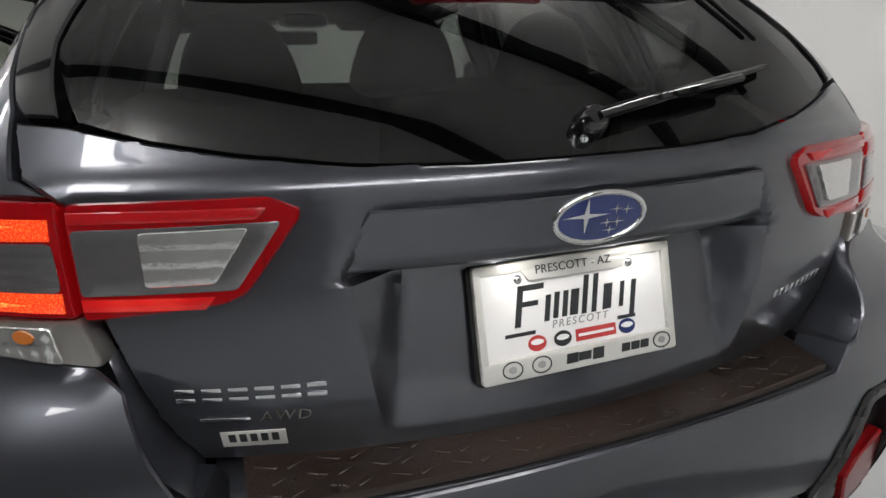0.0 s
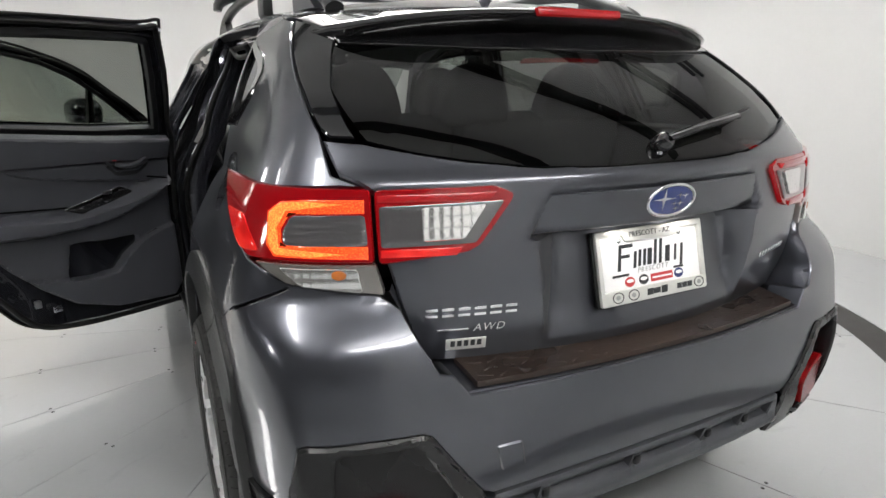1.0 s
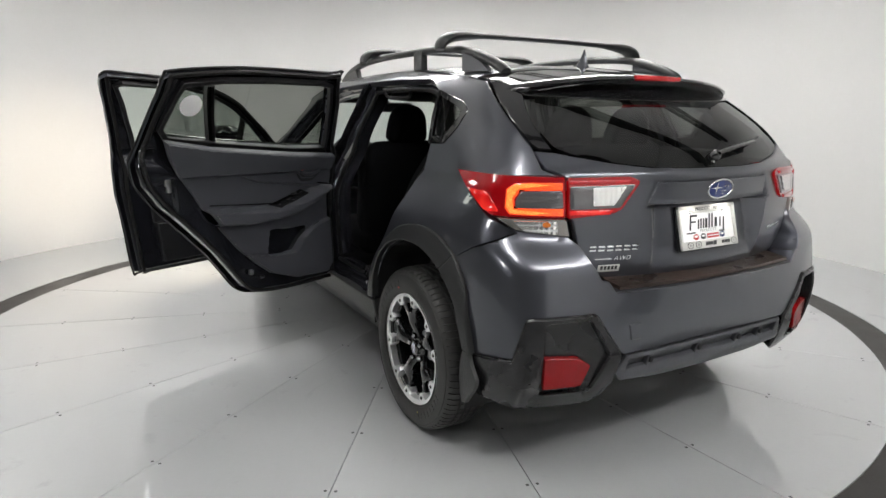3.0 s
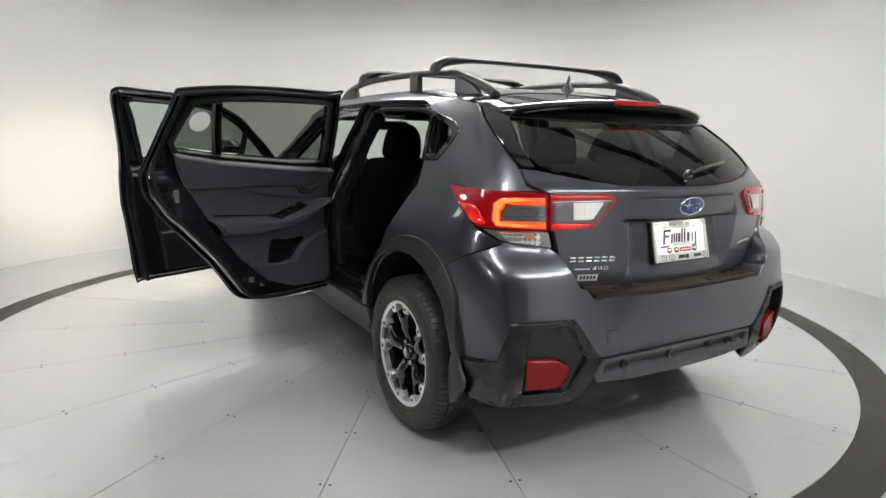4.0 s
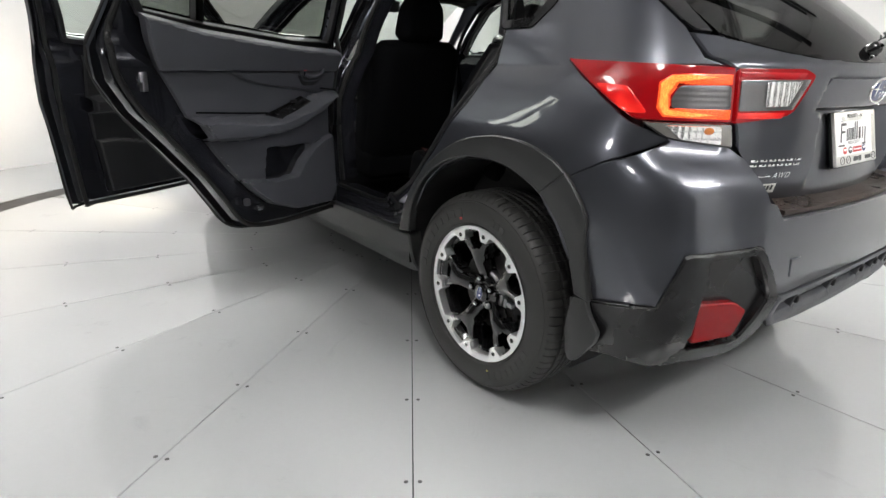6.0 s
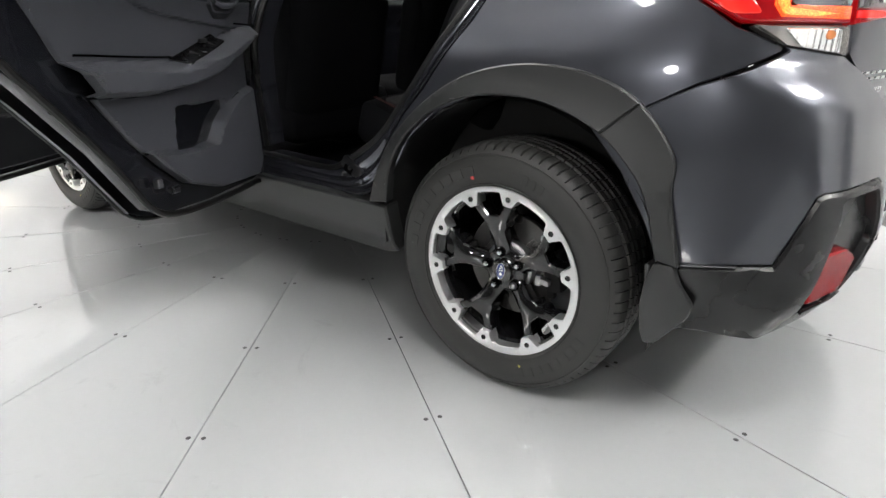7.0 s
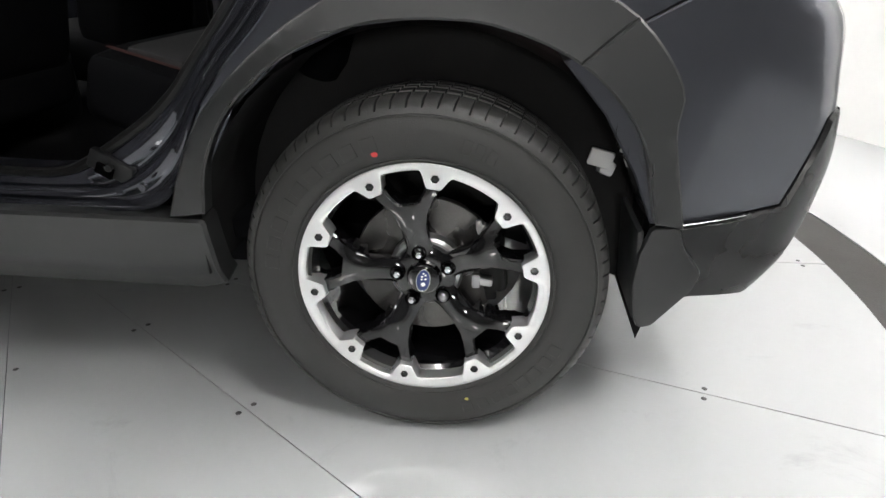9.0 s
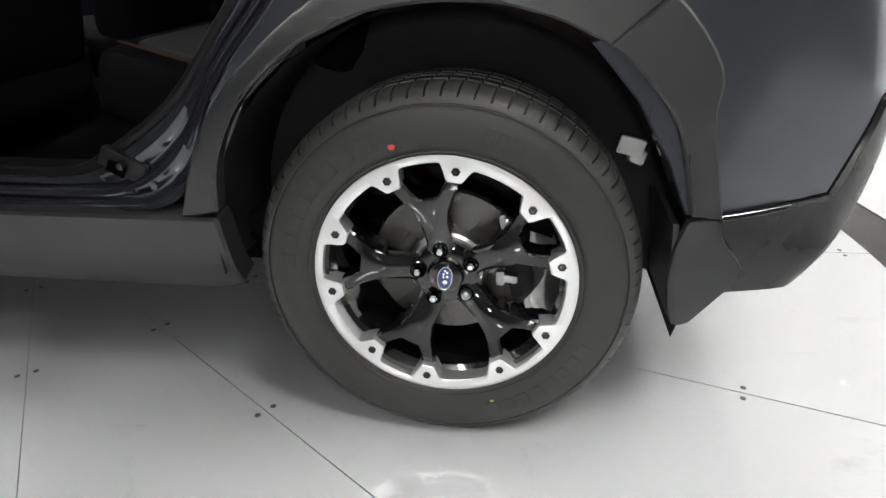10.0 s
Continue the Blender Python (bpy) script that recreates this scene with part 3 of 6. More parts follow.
for mirrored, hand in SIDES:
    # quarter panel with its fixed window
    outline = along(hatch, [(0.475, 0.50)] + OPEN_REAR[1:] + [(0.30, 1.452), (0.30, 1.482), (0.05, 1.462)]) + SEAM + at([(-0.612, -0.590, 1.107)]) + LAMP_OUT_TOP[1:] + LAMP_OUT_LOW[:2] \
        + [SEAM_QB[3], SEAM_QB[2], SEAM_QB[1]] + along(hatch, [(y, z) for y, z in reversed(ARCH_IN_RAW[1:9])])
    hole = along(hatch, QUARTER_GLASS)

    def shoulder(th, z, p):
        # the crease that runs out of the tail lamp, and the swell over the wheel
        y = p.y
        return haunch(y, z)
    q = part("quarter_panel", sheet(outline, hatch, (0.035, 0.02), off=shoulder, lines=[(1, 1.092), (1, 1.098), (1, 1.104)], holes=[hole], rim=0.003, drop=0.003, thick=0.025, mirror=mirrored), PAINT, car)
    g = part("quarter_window", sheet(rounded(hole, 0.01, 2), hatch, (0.1, 0.1), off=-0.006, rim=0, thick=0.004, mirror=mirrored), TINT, car)
    g.visible_shadow = False
    big = along(hatch, [(0.19, 1.413), (-0.065, 1.358), (-0.136, 1.322), (-0.105, 1.255), (-0.05, 1.192), (0.085, 1.188)])
    small = along(hatch, [(0.155, 1.385), (-0.03, 1.338), (-0.085, 1.312), (-0.065, 1.268), (-0.025, 1.222), (0.075, 1.218)])
    part("window_surround", sheet(rounded(big, 0.02), hatch, (0.06, 0.05), off=0.0035, holes=[small], rim=0.003, drop=0.003, thick=0.01, mirror=mirrored), GLOSSBLACK, car)
    # roof side rail over the doors
    part("roof_side", sheet([(0.30, 1.452), (0.30, 1.486), (0.6, 1.516), (1.2, 1.526), (1.6, 1.503), (1.88, 1.437), (2.2, 1.20), (2.52, 1.02), (2.46, 1.0), (2.12, 1.20), (1.8, 1.40), (1.4, 1.468), (1.0, 1.478), (0.63, 1.476), (0.36, 1.466)],
                            flankmap, (0.08, 0.02), thick=0.03, mirror=mirrored), PAINT, car)
    # wheel arch cladding, rear and front
    for shift, nm in ((0.0, bumper), (2.665, None)):
        outer = [(y + shift, z) for y, z in ARCH_OUT]
        inner = [(y + shift, z) for y, z in ARCH_IN]
        if shift:
            outer, inner = [(2 * 2.665 - y + 0.0, z) for y, z in outer], [(2 * 2.665 - y, z) for y, z in inner]
        mapping = nm or flankmap
        cut_at = 32
        pieces = [outer[:cut_at + 1] + inner[:cut_at + 1][::-1], outer[cut_at:] + inner[cut_at:][::-1]]

        def flare(u, z, p, shift=shift):
            d = math.hypot(p.y - shift * 1.0, (z - 0.341) * 1.02)
            return 0.012 + 0.014 * step(0.53, 0.46, d)
        for poly in pieces:
            poly = along(bumper, poly) if nm else poly
            part("wheel_arch_cladding", sheet(poly, mapping, (0.03, 0.025), off=flare, rim=0.004, drop=0.004, thick=0.03, mirror=mirrored), CLAD, car)
        liner = bmesh.new()
        rows = []
        for i in range(25):
            a = radians(-6 + 204 * i / 24)
            rows.append([liner.verts.new((x, shift + 0.425 * math.cos(a), 0.37 + 0.425 * math.sin(a) * 1.0)) for x in (-0.86, -0.60)] + [liner.verts.new((-0.60, shift, 0.37))])
        for a, b in zip(rows, rows[1:]):
            liner.faces.new((a[0], a[1], b[1], b[0]))
            liner.faces.new((a[1], a[2], b[2], b[1]))
        bmesh.ops.remove_doubles(liner, verts=liner.verts[:], dist=1e-4)
        part("wheel_arch_liner", mirror_x(liner) if mirrored else liner, LINER, car)
    if not mirrored:
        part("suspension_bracket", joined(box((0.012, 0.050, 0.036), 0.004, pose(-0.640, -0.336, 0.524, 14, 0, 0)), box((0.05, 0.030, 0.030), 0.006, pose(-0.615, -0.352, 0.498, 20, 12, 0))), WHITEPAINT, car, "pale suspension bracket behind the wheel")
    # sill cladding
    part("sill_cladding", sheet(rounded([(0.405, 0.285), (0.41, 0.447), (2.19, 0.447), (2.24, 0.27), (0.46, 0.268)], 0.012), flankmap, (0.12, 0.03),
                                off=lambda u, z, p: 0.018 - 0.02 * step(0.34, 0.27, z), rim=0.006, drop=0.006, thick=0.05, mirror=mirrored), CLAD, car)
    # front wing
    fo = [(2.22, 0.45), (2.22, 0.90), (2.28, 1.0), (2.50, 1.0), (3.05, 0.96), (3.22, 0.90), (3.12, 0.72)]
    fo += [(2.665 + 0.42 * math.cos(radians(a)), 0.38 + 0.42 * math.sin(radians(a))) for a in (40, 65, 90, 115, 140, 165, 172)]
    part("front_wing", sheet(fo, flankmap, (0.06, 0.03), mirror=mirrored), PAINT, car)

# tailgate: painted lower half with the recess for the number plate
GATE = rear(hatch, [(0.0, 0.742), (-0.30, 0.742), (-0.515, 0.748), (-0.545, 0.80), (-0.575, 0.88), (-0.592, 0.945)]) + at([(-0.594, -0.61, 1.01), (-0.594, -0.60, 1.095), (-0.640, -0.555, 1.125), (-0.655, -0.505, 1.186)]) \
    + rear(hatch, [(-0.61, 1.180), (-0.52, 1.160), (-0.43, 1.144), (-0.30, 1.128), (-0.15, 1.122)])


def gate_form(th, z, p):
    x = abs(p.x)
    k = (z - 0.80) / 0.20
    edge = 0.290 + 0.030 * k
    inside = max(0.0, min(1.0, (edge - x) / (0.020 + 0.050 * k)))
    depth = 0.030 + 0.044 * max(0.0, k)
    well = depth * inside * step(0.765, 0.835, z) * step(1.006, 0.992, z)
    crown = 0.010 * math.exp(-((z - 1.108) / 0.016) ** 2)
    # bed of the moulding over the plate, which leans in towards its lower edge
    bed = step(0.335, 0.310, x + 0.60 * (z - 1.002)) * step(1.083, 1.073, z) * step(0.990, 1.000, z)
    return crown - well - (0.012 + 0.022 * max(0.0, (1.08 - z) / 0.08)) * bed


left_gate = GATE
tailgate = part("tailgate", sheet(left_gate[1:] + [(-u, v) for u, v in reversed(left_gate[1:])], hatch, (0.012, 0.0125), off=gate_form, rim=0.005, drop=0.005, thick=0.03,
                                  lines=[(1, 0.9905), (1, 0.996), (1, 1.0015), (1, 1.007)],
                                  cuts=[rear(hatch, [(s * xa, 0.80), (s * xb, 1.0)]) for s in (-1, 1) for xa, xb in ((0.290, 0.320), (0.270, 0.250))]), PAINT, car)
# the proud moulding over the plate, with slanted ends
garnish = rear(hatch, [(-0.345, 1.002), (-0.292, 1.079), (0.292, 1.079), (0.345, 1.002)])
part("tailgate_moulding", sheet(garnish, hatch, (0.04, 0.02), off=lambda th, z, p: 0.006 - 0.022 * (1.08 - z) / 0.08, rim=0.003, drop=0.003, thick=0.022), PAINT, tailgate)
GLASS_L = rear(hatch, [(-0.15, 1.126), (-0.30, 1.132), (-0.43, 1.148), (-0.52, 1.164), (-0.598, 1.186)]) + at([(-0.603, -0.42, 1.28), (-0.577, -0.335, 1.36), (-0.56, -0.30, 1.40)])
rear_glass = part("rear_window", sheet(both(GLASS_L), hatch, (0.08, 0.05), off=-0.004, rim=0, thick=0.004), TINT, car, "dark tinted rear window")
rear_glass.visible_shadow = False
band_top = rear(hatch, [(-0.57, 1.405), (-0.30, 1.425), (0.0, 1.43), (0.30, 1.425), (0.57, 1.405), (0.565, 1.372), (0.30, 1.362), (0.0, 1.358), (-0.30, 1.362), (-0.565, 1.372)])
part("glass_border", sheet(band_top, hatch, (0.05, 0.02), off=0.002, rim=0.001, drop=0.001, thick=0.004), GLOSSBLACK, car)
for mirrored, hand in SIDES:
    pil = at([(-0.650, -0.52, 1.190), (-0.655, -0.49, 1.205), (-0.655, -0.40, 1.272), (-0.628, -0.25, 1.367), (-0.563, -0.13, 1.432), (-0.56, -0.29, 1.402), (-0.577, -0.335, 1.36), (-0.603, -0.42, 1.28), (-0.598, -0.525, 1.188)])
    part("tailgate_pillar", sheet(pil, hatch, (0.03, 0.03), off=0.002, rim=0.003, drop=0.003, thick=0.03, mirror=mirrored), GLOSSBLACK, car, "gloss black side of the tailgate")

# roof and spoiler
roof_out = [(-0.06, -1.0), (1.95, -1.0), (1.95, 1.0), (-0.06, 1.0)]
part("roof", sheet(roof_out, roofmap, (0.1, 0.1), rim=0.004, drop=0.003, thick=0.03), PAINT, car)


def spoiler_mesh():
    bm = bmesh.new()
    rows = []
    n = 40
    for i in range(n + 1):
        s = -1 + 2 * i / n
        x = 0.606 * s
        fall = abs(s) ** 3
        yt = -0.435 + 0.075 * s * s + 0.09 * abs(s) ** 8
        top = lambda y: roofmap(y, s * 0.985)[2]
        z1 = 1.452 - 0.022 * s * s - 0.03 * fall
        yf = -0.055
        rows.append([bm.verts.new(v) for v in (
            (x * 0.985, yf, top(yf) + 0.001), (x, -0.20, max(top(-0.20), z1 + 0.012)), (x, yt + 0.06, z1 + 0.008), (x, yt + 0.008, z1), (x, yt, z1 - 0.010), (x, yt + 0.010, z1 - 0.026),
            (x, yt + 0.07, z1 - 0.040), (x * 0.97, yt + 0.15, z1 - 0.060), (x * 0.95, -0.08, top(yf) - 0.05))])
    for a, b in zip(rows, rows[1:]):
        for j in range(9):
            bm.faces.new((a[j], b[j], b[(j + 1) % 9], a[(j + 1) % 9]))
    bm.faces.new(rows[0])
    bm.faces.new(rows[-1])
    return bm


spoiler = part("roof_spoiler", spoiler_mesh(), GLOSSBLACK, car, "gloss black roof spoiler with a red brake light", 50)
part("brake_light", box((0.25, 0.022, 0.020), 0.006, Matrix.Translation((0.0, -0.428, 1.4445)) @ pose(0, 0, 0, -12)), REDDIM, spoiler, "red high-level brake light")

# tail lamps
SMOKECLEAR = mat("clear_lens_cover", (0.30, 0.285, 0.27), 0.14, metal=0.6, coat=1.0, bump=0.3, bump_scale=120, blotch=0.25)
AMBERLENS = mat("amber_bulb", (0.55, 0.16, 0.03), 0.2, coat=1.0)
for mirrored, hand in SIDES:
    red = rounded(LAMP_OUT_TOP + at([(-0.785, -0.395, 1.005), (-0.772, -0.448, 0.972), (-0.601, -0.61, 0.968)]), 0.008)
    lamp = part("tail_lamp", sheet(red, hatch, (0.02, 0.02), off=0.010, rim=0.003, drop=0.004, thick=0.03, mirror=mirrored), REDLENS, car, "red tail lamp, lit with a glowing band")
    part("red_glow", sheet(rounded(at([(-0.786, -0.34, 1.050), (-0.774, -0.43, 1.048), (-0.762, -0.482, 0.985), (-0.776, -0.425, 0.985)]), 0.012), hatch, (0.03, 0.03), off=0.0125, rim=0.002, drop=0.001, thick=0.002, mirror=mirrored), REDLAMP if not mirrored else REDDIM, lamp)
    band = at([(-0.613, -0.60, 1.083), (-0.70, -0.555, 1.083), (-0.735, -0.52, 1.078), (-0.752, -0.50, 1.06), (-0.756, -0.50, 1.0), (-0.75, -0.515, 0.980), (-0.614, -0.61, 0.976),
               (-0.614, -0.61, 0.999), (-0.735, -0.52, 1.001), (-0.737, -0.52, 1.03), (-0.722, -0.53, 1.058), (-0.613, -0.60, 1.060)])
    part("light_guide", sheet(band, hatch, (0.02, 0.012), off=0.0135, rim=0.002, drop=0.001, thick=0.003, mirror=mirrored), AMBERBAND if not mirrored else REDDIM, lamp, "glowing orange-red light guide" if not mirrored else "")
    mid = at([(-0.612, -0.60, 1.057), (-0.718, -0.53, 1.055), (-0.732, -0.52, 1.025), (-0.73, -0.52, 1.000), (-0.614, -0.61, 1.000)])
    part("lamp_centre", sheet(rounded(mid, 0.008), hatch, (0.02, 0.0028), off=lambda u, z, p: 0.0125 + 0.0004 * math.cos(z * 480), rim=0.002, drop=0.001, thick=0.003, mirror=mirrored), SMOKELENS, lamp)
    low = at([(-0.765, -0.462, 0.967), (-0.598, -0.61, 0.965), (-0.590, -0.625, 0.904), (-0.726, -0.518, 0.927)])
    part("turn_signal", sheet(rounded(low, 0.008), hatch, (0.02, 0.015), off=0.010, rim=0.003, drop=0.005, thick=0.03, mirror=mirrored), SMOKECLEAR, lamp, "clear turn signal lens")
    facet = lambda u, z, p: 0.0135 + 0.0011 * abs(math.sin(u * 210)) + 0.0009 * abs(math.sin(z * 170))
    optic = at([(-0.735, -0.51, 0.960), (-0.630, -0.60, 0.959), (-0.622, -0.60, 0.913), (-0.705, -0.535, 0.926)])
    part("turn_signal_optic", sheet(rounded(optic, 0.006), hatch, (0.0035, 0.0035), off=facet, rim=0.001, drop=0.001, thick=0.003, mirror=mirrored), CLEARLENS, lamp)
    part("signal_bulb", sheet([(0.012 * math.cos(a) + at([(-0.655, -0.58, 0.948)])[0][0], 0.948 + 0.009 * math.sin(a)) for a in [2 * math.pi * i / 12 for i in range(12)]], hatch, (0.02, 0.02), off=0.0165, rim=0.001, drop=0.001, thick=0.002, mirror=mirrored), AMBERLENS, lamp)
    core = at([(-0.645, -0.585, 1.0755), (-0.70, -0.550, 1.080), (-0.736, -0.52, 1.075), (-0.7495, -0.503, 1.058), (-0.753, -0.503, 1.003), (-0.747, -0.515, 0.984), (-0.69, -0.553, 0.981), (-0.645, -0.585, 0.986),
               (-0.69, -0.553, 0.991), (-0.738, -0.518, 0.996), (-0.740, -0.515, 1.032), (-0.727, -0.525, 1.062), (-0.69, -0.553, 1.069)])
    if not mirrored:
        part("light_core", sheet(core, hatch, (0.02, 0.012), off=0.0155, rim=0.001, drop=0.001, thick=0.002), CORE, lamp)
    inn = rounded(rear(hatch, [(-0.611, 1.098), (-0.40, 1.100), (-0.366, 1.088), (-0.368, 1.076), (-0.432, 0.992), (-0.46, 0.980), (-0.611, 0.964)]), 0.010)
    lamp2 = part("tailgate_lamp", sheet(inn, hatch, (0.02, 0.02), off=0.011, rim=0.003, drop=0.004, thick=0.02, mirror=mirrored), REDLENS, car, "red and clear tail lamp on the tailgate")
    win = rear(hatch, [(-0.606, 1.071), (-0.386, 1.075), (-0.441, 0.999), (-0.606, 0.996)])
    part("lamp_window", sheet(rounded(win, 0.006), hatch, (0.02, 0.02), off=0.0145, rim=0.002, drop=0.001, thick=0.003, mirror=mirrored), SMOKELENS, lamp2)
    rev = rear(hatch, [(-0.535, 1.068), (-0.420, 1.070), (-0.462, 1.008), (-0.535, 1.006)])
    part("reversing_lamp", sheet(rounded(rev, 0.006), hatch, (0.0035, 0.0035), off=lambda u, z, p: 0.0175 + 0.0010 * abs(math.sin(u * 190)) + 0.0009 * abs(math.sin(z * 150)), rim=0.001, drop=0.001, thick=0.003, mirror=mirrored), CLEARLENS, lamp2, "clear reversing lamp")
    for z0, z1, xa, xb in ((1.078, 1.090, -0.607, -0.40), (0.978, 0.992, -0.607, -0.465)):
        part("red_strip", sheet(rear(hatch, [(xa, z1), (xb, z1), (xb - 0.012, z0), (xa, z0)]), hatch, (0.04, 0.02), off=0.0145, rim=0.002, drop=0.001, thick=0.003, mirror=mirrored), REDLAMP if z0 < 1 and not mirrored else REDDIM, lamp2)

# rear bumper: painted skin
STRIP = along(bumper, [(-0.40, 0.470), (-0.44, 0.470)]) + at([(-0.80, -0.612, 0.502)])
HEX_TOP = at([(-0.796, -0.676, 0.651), (-0.785, -0.688, 0.658)]) + rear(bumper, [(-0.58, 0.662), (-0.565, 0.655), (-0.462, 0.512), (-0.44, 0.500), (0.0, 0.505)])
top_half = LAMP_OUT_LOW[1:] + rear(bumper, [(-0.584, 0.880), (-0.555, 0.80), (-0.541, 0.770), (-0.515, 0.764), (-0.484, 0.722), (0.0, 0.726)])
half = top_half[::-1] + SEAM_QB[::-1] + along(bumper, [(-0.30, 0.66), (-0.36, 0.56)]) + STRIP + HEX_TOP


def bumper_form(th, z, p):
    x = abs(p.x)
    # ridge down from the lamp's corner, and the step beside the tailgate
    return 0.002 * math.exp(-((z - 0.80) / 0.12) ** 2) * step(0.45, 0.66, x) * step(-0.35, -0.6, p.y)


bumper_skin = part("rear_bumper", sheet(half + [(-u, v) for u, v in reversed(half[1:-1])], bumper, (0.02, 0.02), off=bumper_form, rim=0.003, drop=0.003, thick=0.085), PAINT, car, "painted rear bumper")
# painted return between the bumper's shoulder and the tailgate's edge
for mirrored, hand in SIDES:
    inner_edge = [Vector(hatch(turn_x(hatch, x, z), z)) + Vector((0, 0.006, 0)) for x, z in ((-0.512, 0.745), (-0.541, 0.795), (-0.560, 0.84), (-0.574, 0.88), (-0.588, 0.925))]
    outer_edge = [Vector(bumper(turn_x(bumper, x, z), z)) + Vector((0, 0.002, 0)) for x, z in ((-0.518, 0.762), (-0.556, 0.800), (-0.571, 0.84), (-0.5855, 0.88), (-0.597, 0.912))]
    fill = bmesh.new()
    rows = [[fill.verts.new(a.lerp(b, k)) for k in (0.0, 0.35, 0.7, 0.93, 1.0)] for a, b in zip(spline(inner_edge, 4), spline(outer_edge, 4))]
    for a, b in zip(rows, rows[1:]):
        for j in range(4):
            fill.faces.new((a[j], a[j + 1], b[j + 1], b[j]))
    part("bumper_return", mirror_x(fill) if mirrored else fill, PAINT, bumper_skin)
# ledge and step pad
def ledge(x0, x1, y_out, y_in, z):
    bm = bmesh.new()
    n = 30
    rows = []
    for i in range(n + 1):
        x = x0 + (x1 - x0) * i / n
        b = 0.17 * x * x
        rows.append([bm.verts.new((x, y_out + b, z)), bm.verts.new((x, y_in + b * 1.6, z + 0.012))])
    f = [bm.faces.new((a[0], b[0], b[1], a[1])) for a, b in zip(rows, rows[1:])]
    top = bmesh.ops.extrude_face_region(bm, geom=f)["geom"]
    for v in [g for g in top if isinstance(g, bmesh.types.BMVert)]:
        v.co.z += 0.012
    return bm


part("bumper_ledge", ledge(-0.50, 0.50, -0.792, -0.69, 0.714), PAINT, bumper_skin)
pad = part("step_pad", ledge(-0.465, 0.465, -0.788, -0.715, 0.7285), STEPPAD, bumper_skin, "textured brown-black step pad")
bars = []
for r in range(3):
    for i in range(22):
        x = -0.44 + 0.88 * (i + 0.5 * (r % 2)) / 22
        y = -0.772 + 0.024 * r + 0.17 * x * x
        bars.append(box((0.030, 0.004, 0.003), 0.001, pose(x, y, 0.7420 + 0.0035 * r, 0, 0, 25 if (i + r) % 2 else -25), 1))
tagged(part("grip_pattern", joined(*bars), STEPPAD, bumper_skin), kind="stuff")
# dark lower mouldings with the fog-lamp pockets
for mirrored, hand in SIDES:
    low = along(bumper, [(-0.40, 0.468), (-0.44, 0.468)]) + at([(-0.80, -0.612, 0.499)]) + HEX_TOP[:5] + rear(bumper, [(-0.455, 0.50), (-0.462, 0.40), (-0.49, 0.335), (-0.53, 0.312), (-0.66, 0.318)]) \
        + along(bumper, [(-0.50, 0.312), (-0.44, 0.30), (-0.40, 0.36)])

    # raised black frame round a pocket that deepens towards the car's middle
    HEX_IN = rounded(rear(bumper, [(-0.736, 0.640), (-0.590, 0.642), (-0.512, 0.512), (-0.562, 0.386), (-0.730, 0.380)]), 0.012, 3)
    lowpart = part("bumper_corner", sheet(low, bumper, (0.02, 0.02), off=0.008, rim=0.007, drop=0.006, thick=0.045, holes=[HEX_IN], mirror=mirrored), SATINBLACK, car, "black plastic lower bumper corner")
    slant = lambda out: (lambda u, z: (-u, out - 0.752 + (u - 0.573) * 0.333 + (0.49 - z) * 0.08, z))
    bed = [(0.737, 0.644), (0.584, 0.646), (0.502, 0.512), (0.556, 0.380), (0.731, 0.376)]
    part("pocket_panel", sheet(bed, slant(0.022), (0.03, 0.03), rim=0, thick=0.01, mirror=mirrored), SATINBLACK, lowpart)
    ref = [(0.736, 0.516), (0.618, 0.508), (0.574, 0.478), (0.600, 0.404), (0.730, 0.398)]
    part("reflector", sheet(rounded(ref, 0.010), slant(0.0), (0.02, 0.008), off=lambda th, z, p: 0.001 * math.cos(420 * z), rim=0.004, drop=0.004, thick=0.024, mirror=mirrored), REDREFLECT, lowpart, "red rear reflector")
    lip = rear(bumper, [(-0.722, 0.384), (-0.60, 0.386), (-0.566, 0.392), (-0.566, 0.386), (-0.60, 0.380), (-0.722, 0.378)])
    part("pocket_lip", sheet(lip, bumper, (0.03, 0.05), off=0.0125, rim=0.001, drop=0.001, thick=0.006, mirror=mirrored), SATINBLACK, lowpart)
    # lip edge of the black corner; on the left its highlight is coloured in
    lip_line = along(bumper, [(-0.44, 0.4725), (-0.50, 0.4825), (-0.56, 0.4925), (-0.56, 0.4895), (-0.50, 0.4795), (-0.44, 0.4695)])
    part("lip_edge", sheet(lip_line, bumper, (0.03, 0.05), off=0.0115, rim=0.001, drop=0.001, thick=0.01, mirror=mirrored), LIPGLINT if not mirrored else CLAD, lowpart)
    flap = flat(rounded([(-0.400, 0.470), (-0.445, 0.474), (-0.462, 0.432), (-0.497, 0.390), (-0.488, 0.355), (-0.426, 0.274), (-0.400, 0.268), (-0.388, 0.300), (-0.380, 0.36), (-0.385, 0.42)], 0.010), 0.016, 0.006)
    flap = moved(flap, Matrix(((0, 0, -1, -0.856), (1, 0, 0, 0), (0, 1, 0, 0), (0, 0, 0, 1))))
    sheet2 = box((0.18, 0.012, 0.18), 0.005, pose(-0.770, -0.391, 0.370, -4))
    both_flap = joined(flap, sheet2)
    part("mud_flap", mirror_x(both_flap) if mirrored else both_flap, CLAD, car, "black plastic mud flap")
# tow-eye cover
cover = rear(bumper, [(-0.437, 0.609), (-0.380, 0.609), (-0.370, 0.551), (-0.424, 0.551)])
part("tow_eye_cover", sheet(rounded(cover, 0.006), bumper, (0.05, 0.05), off=0.0035, rim=0.003, drop=0.003, thick=0.004), PAINT, bumper_skin)
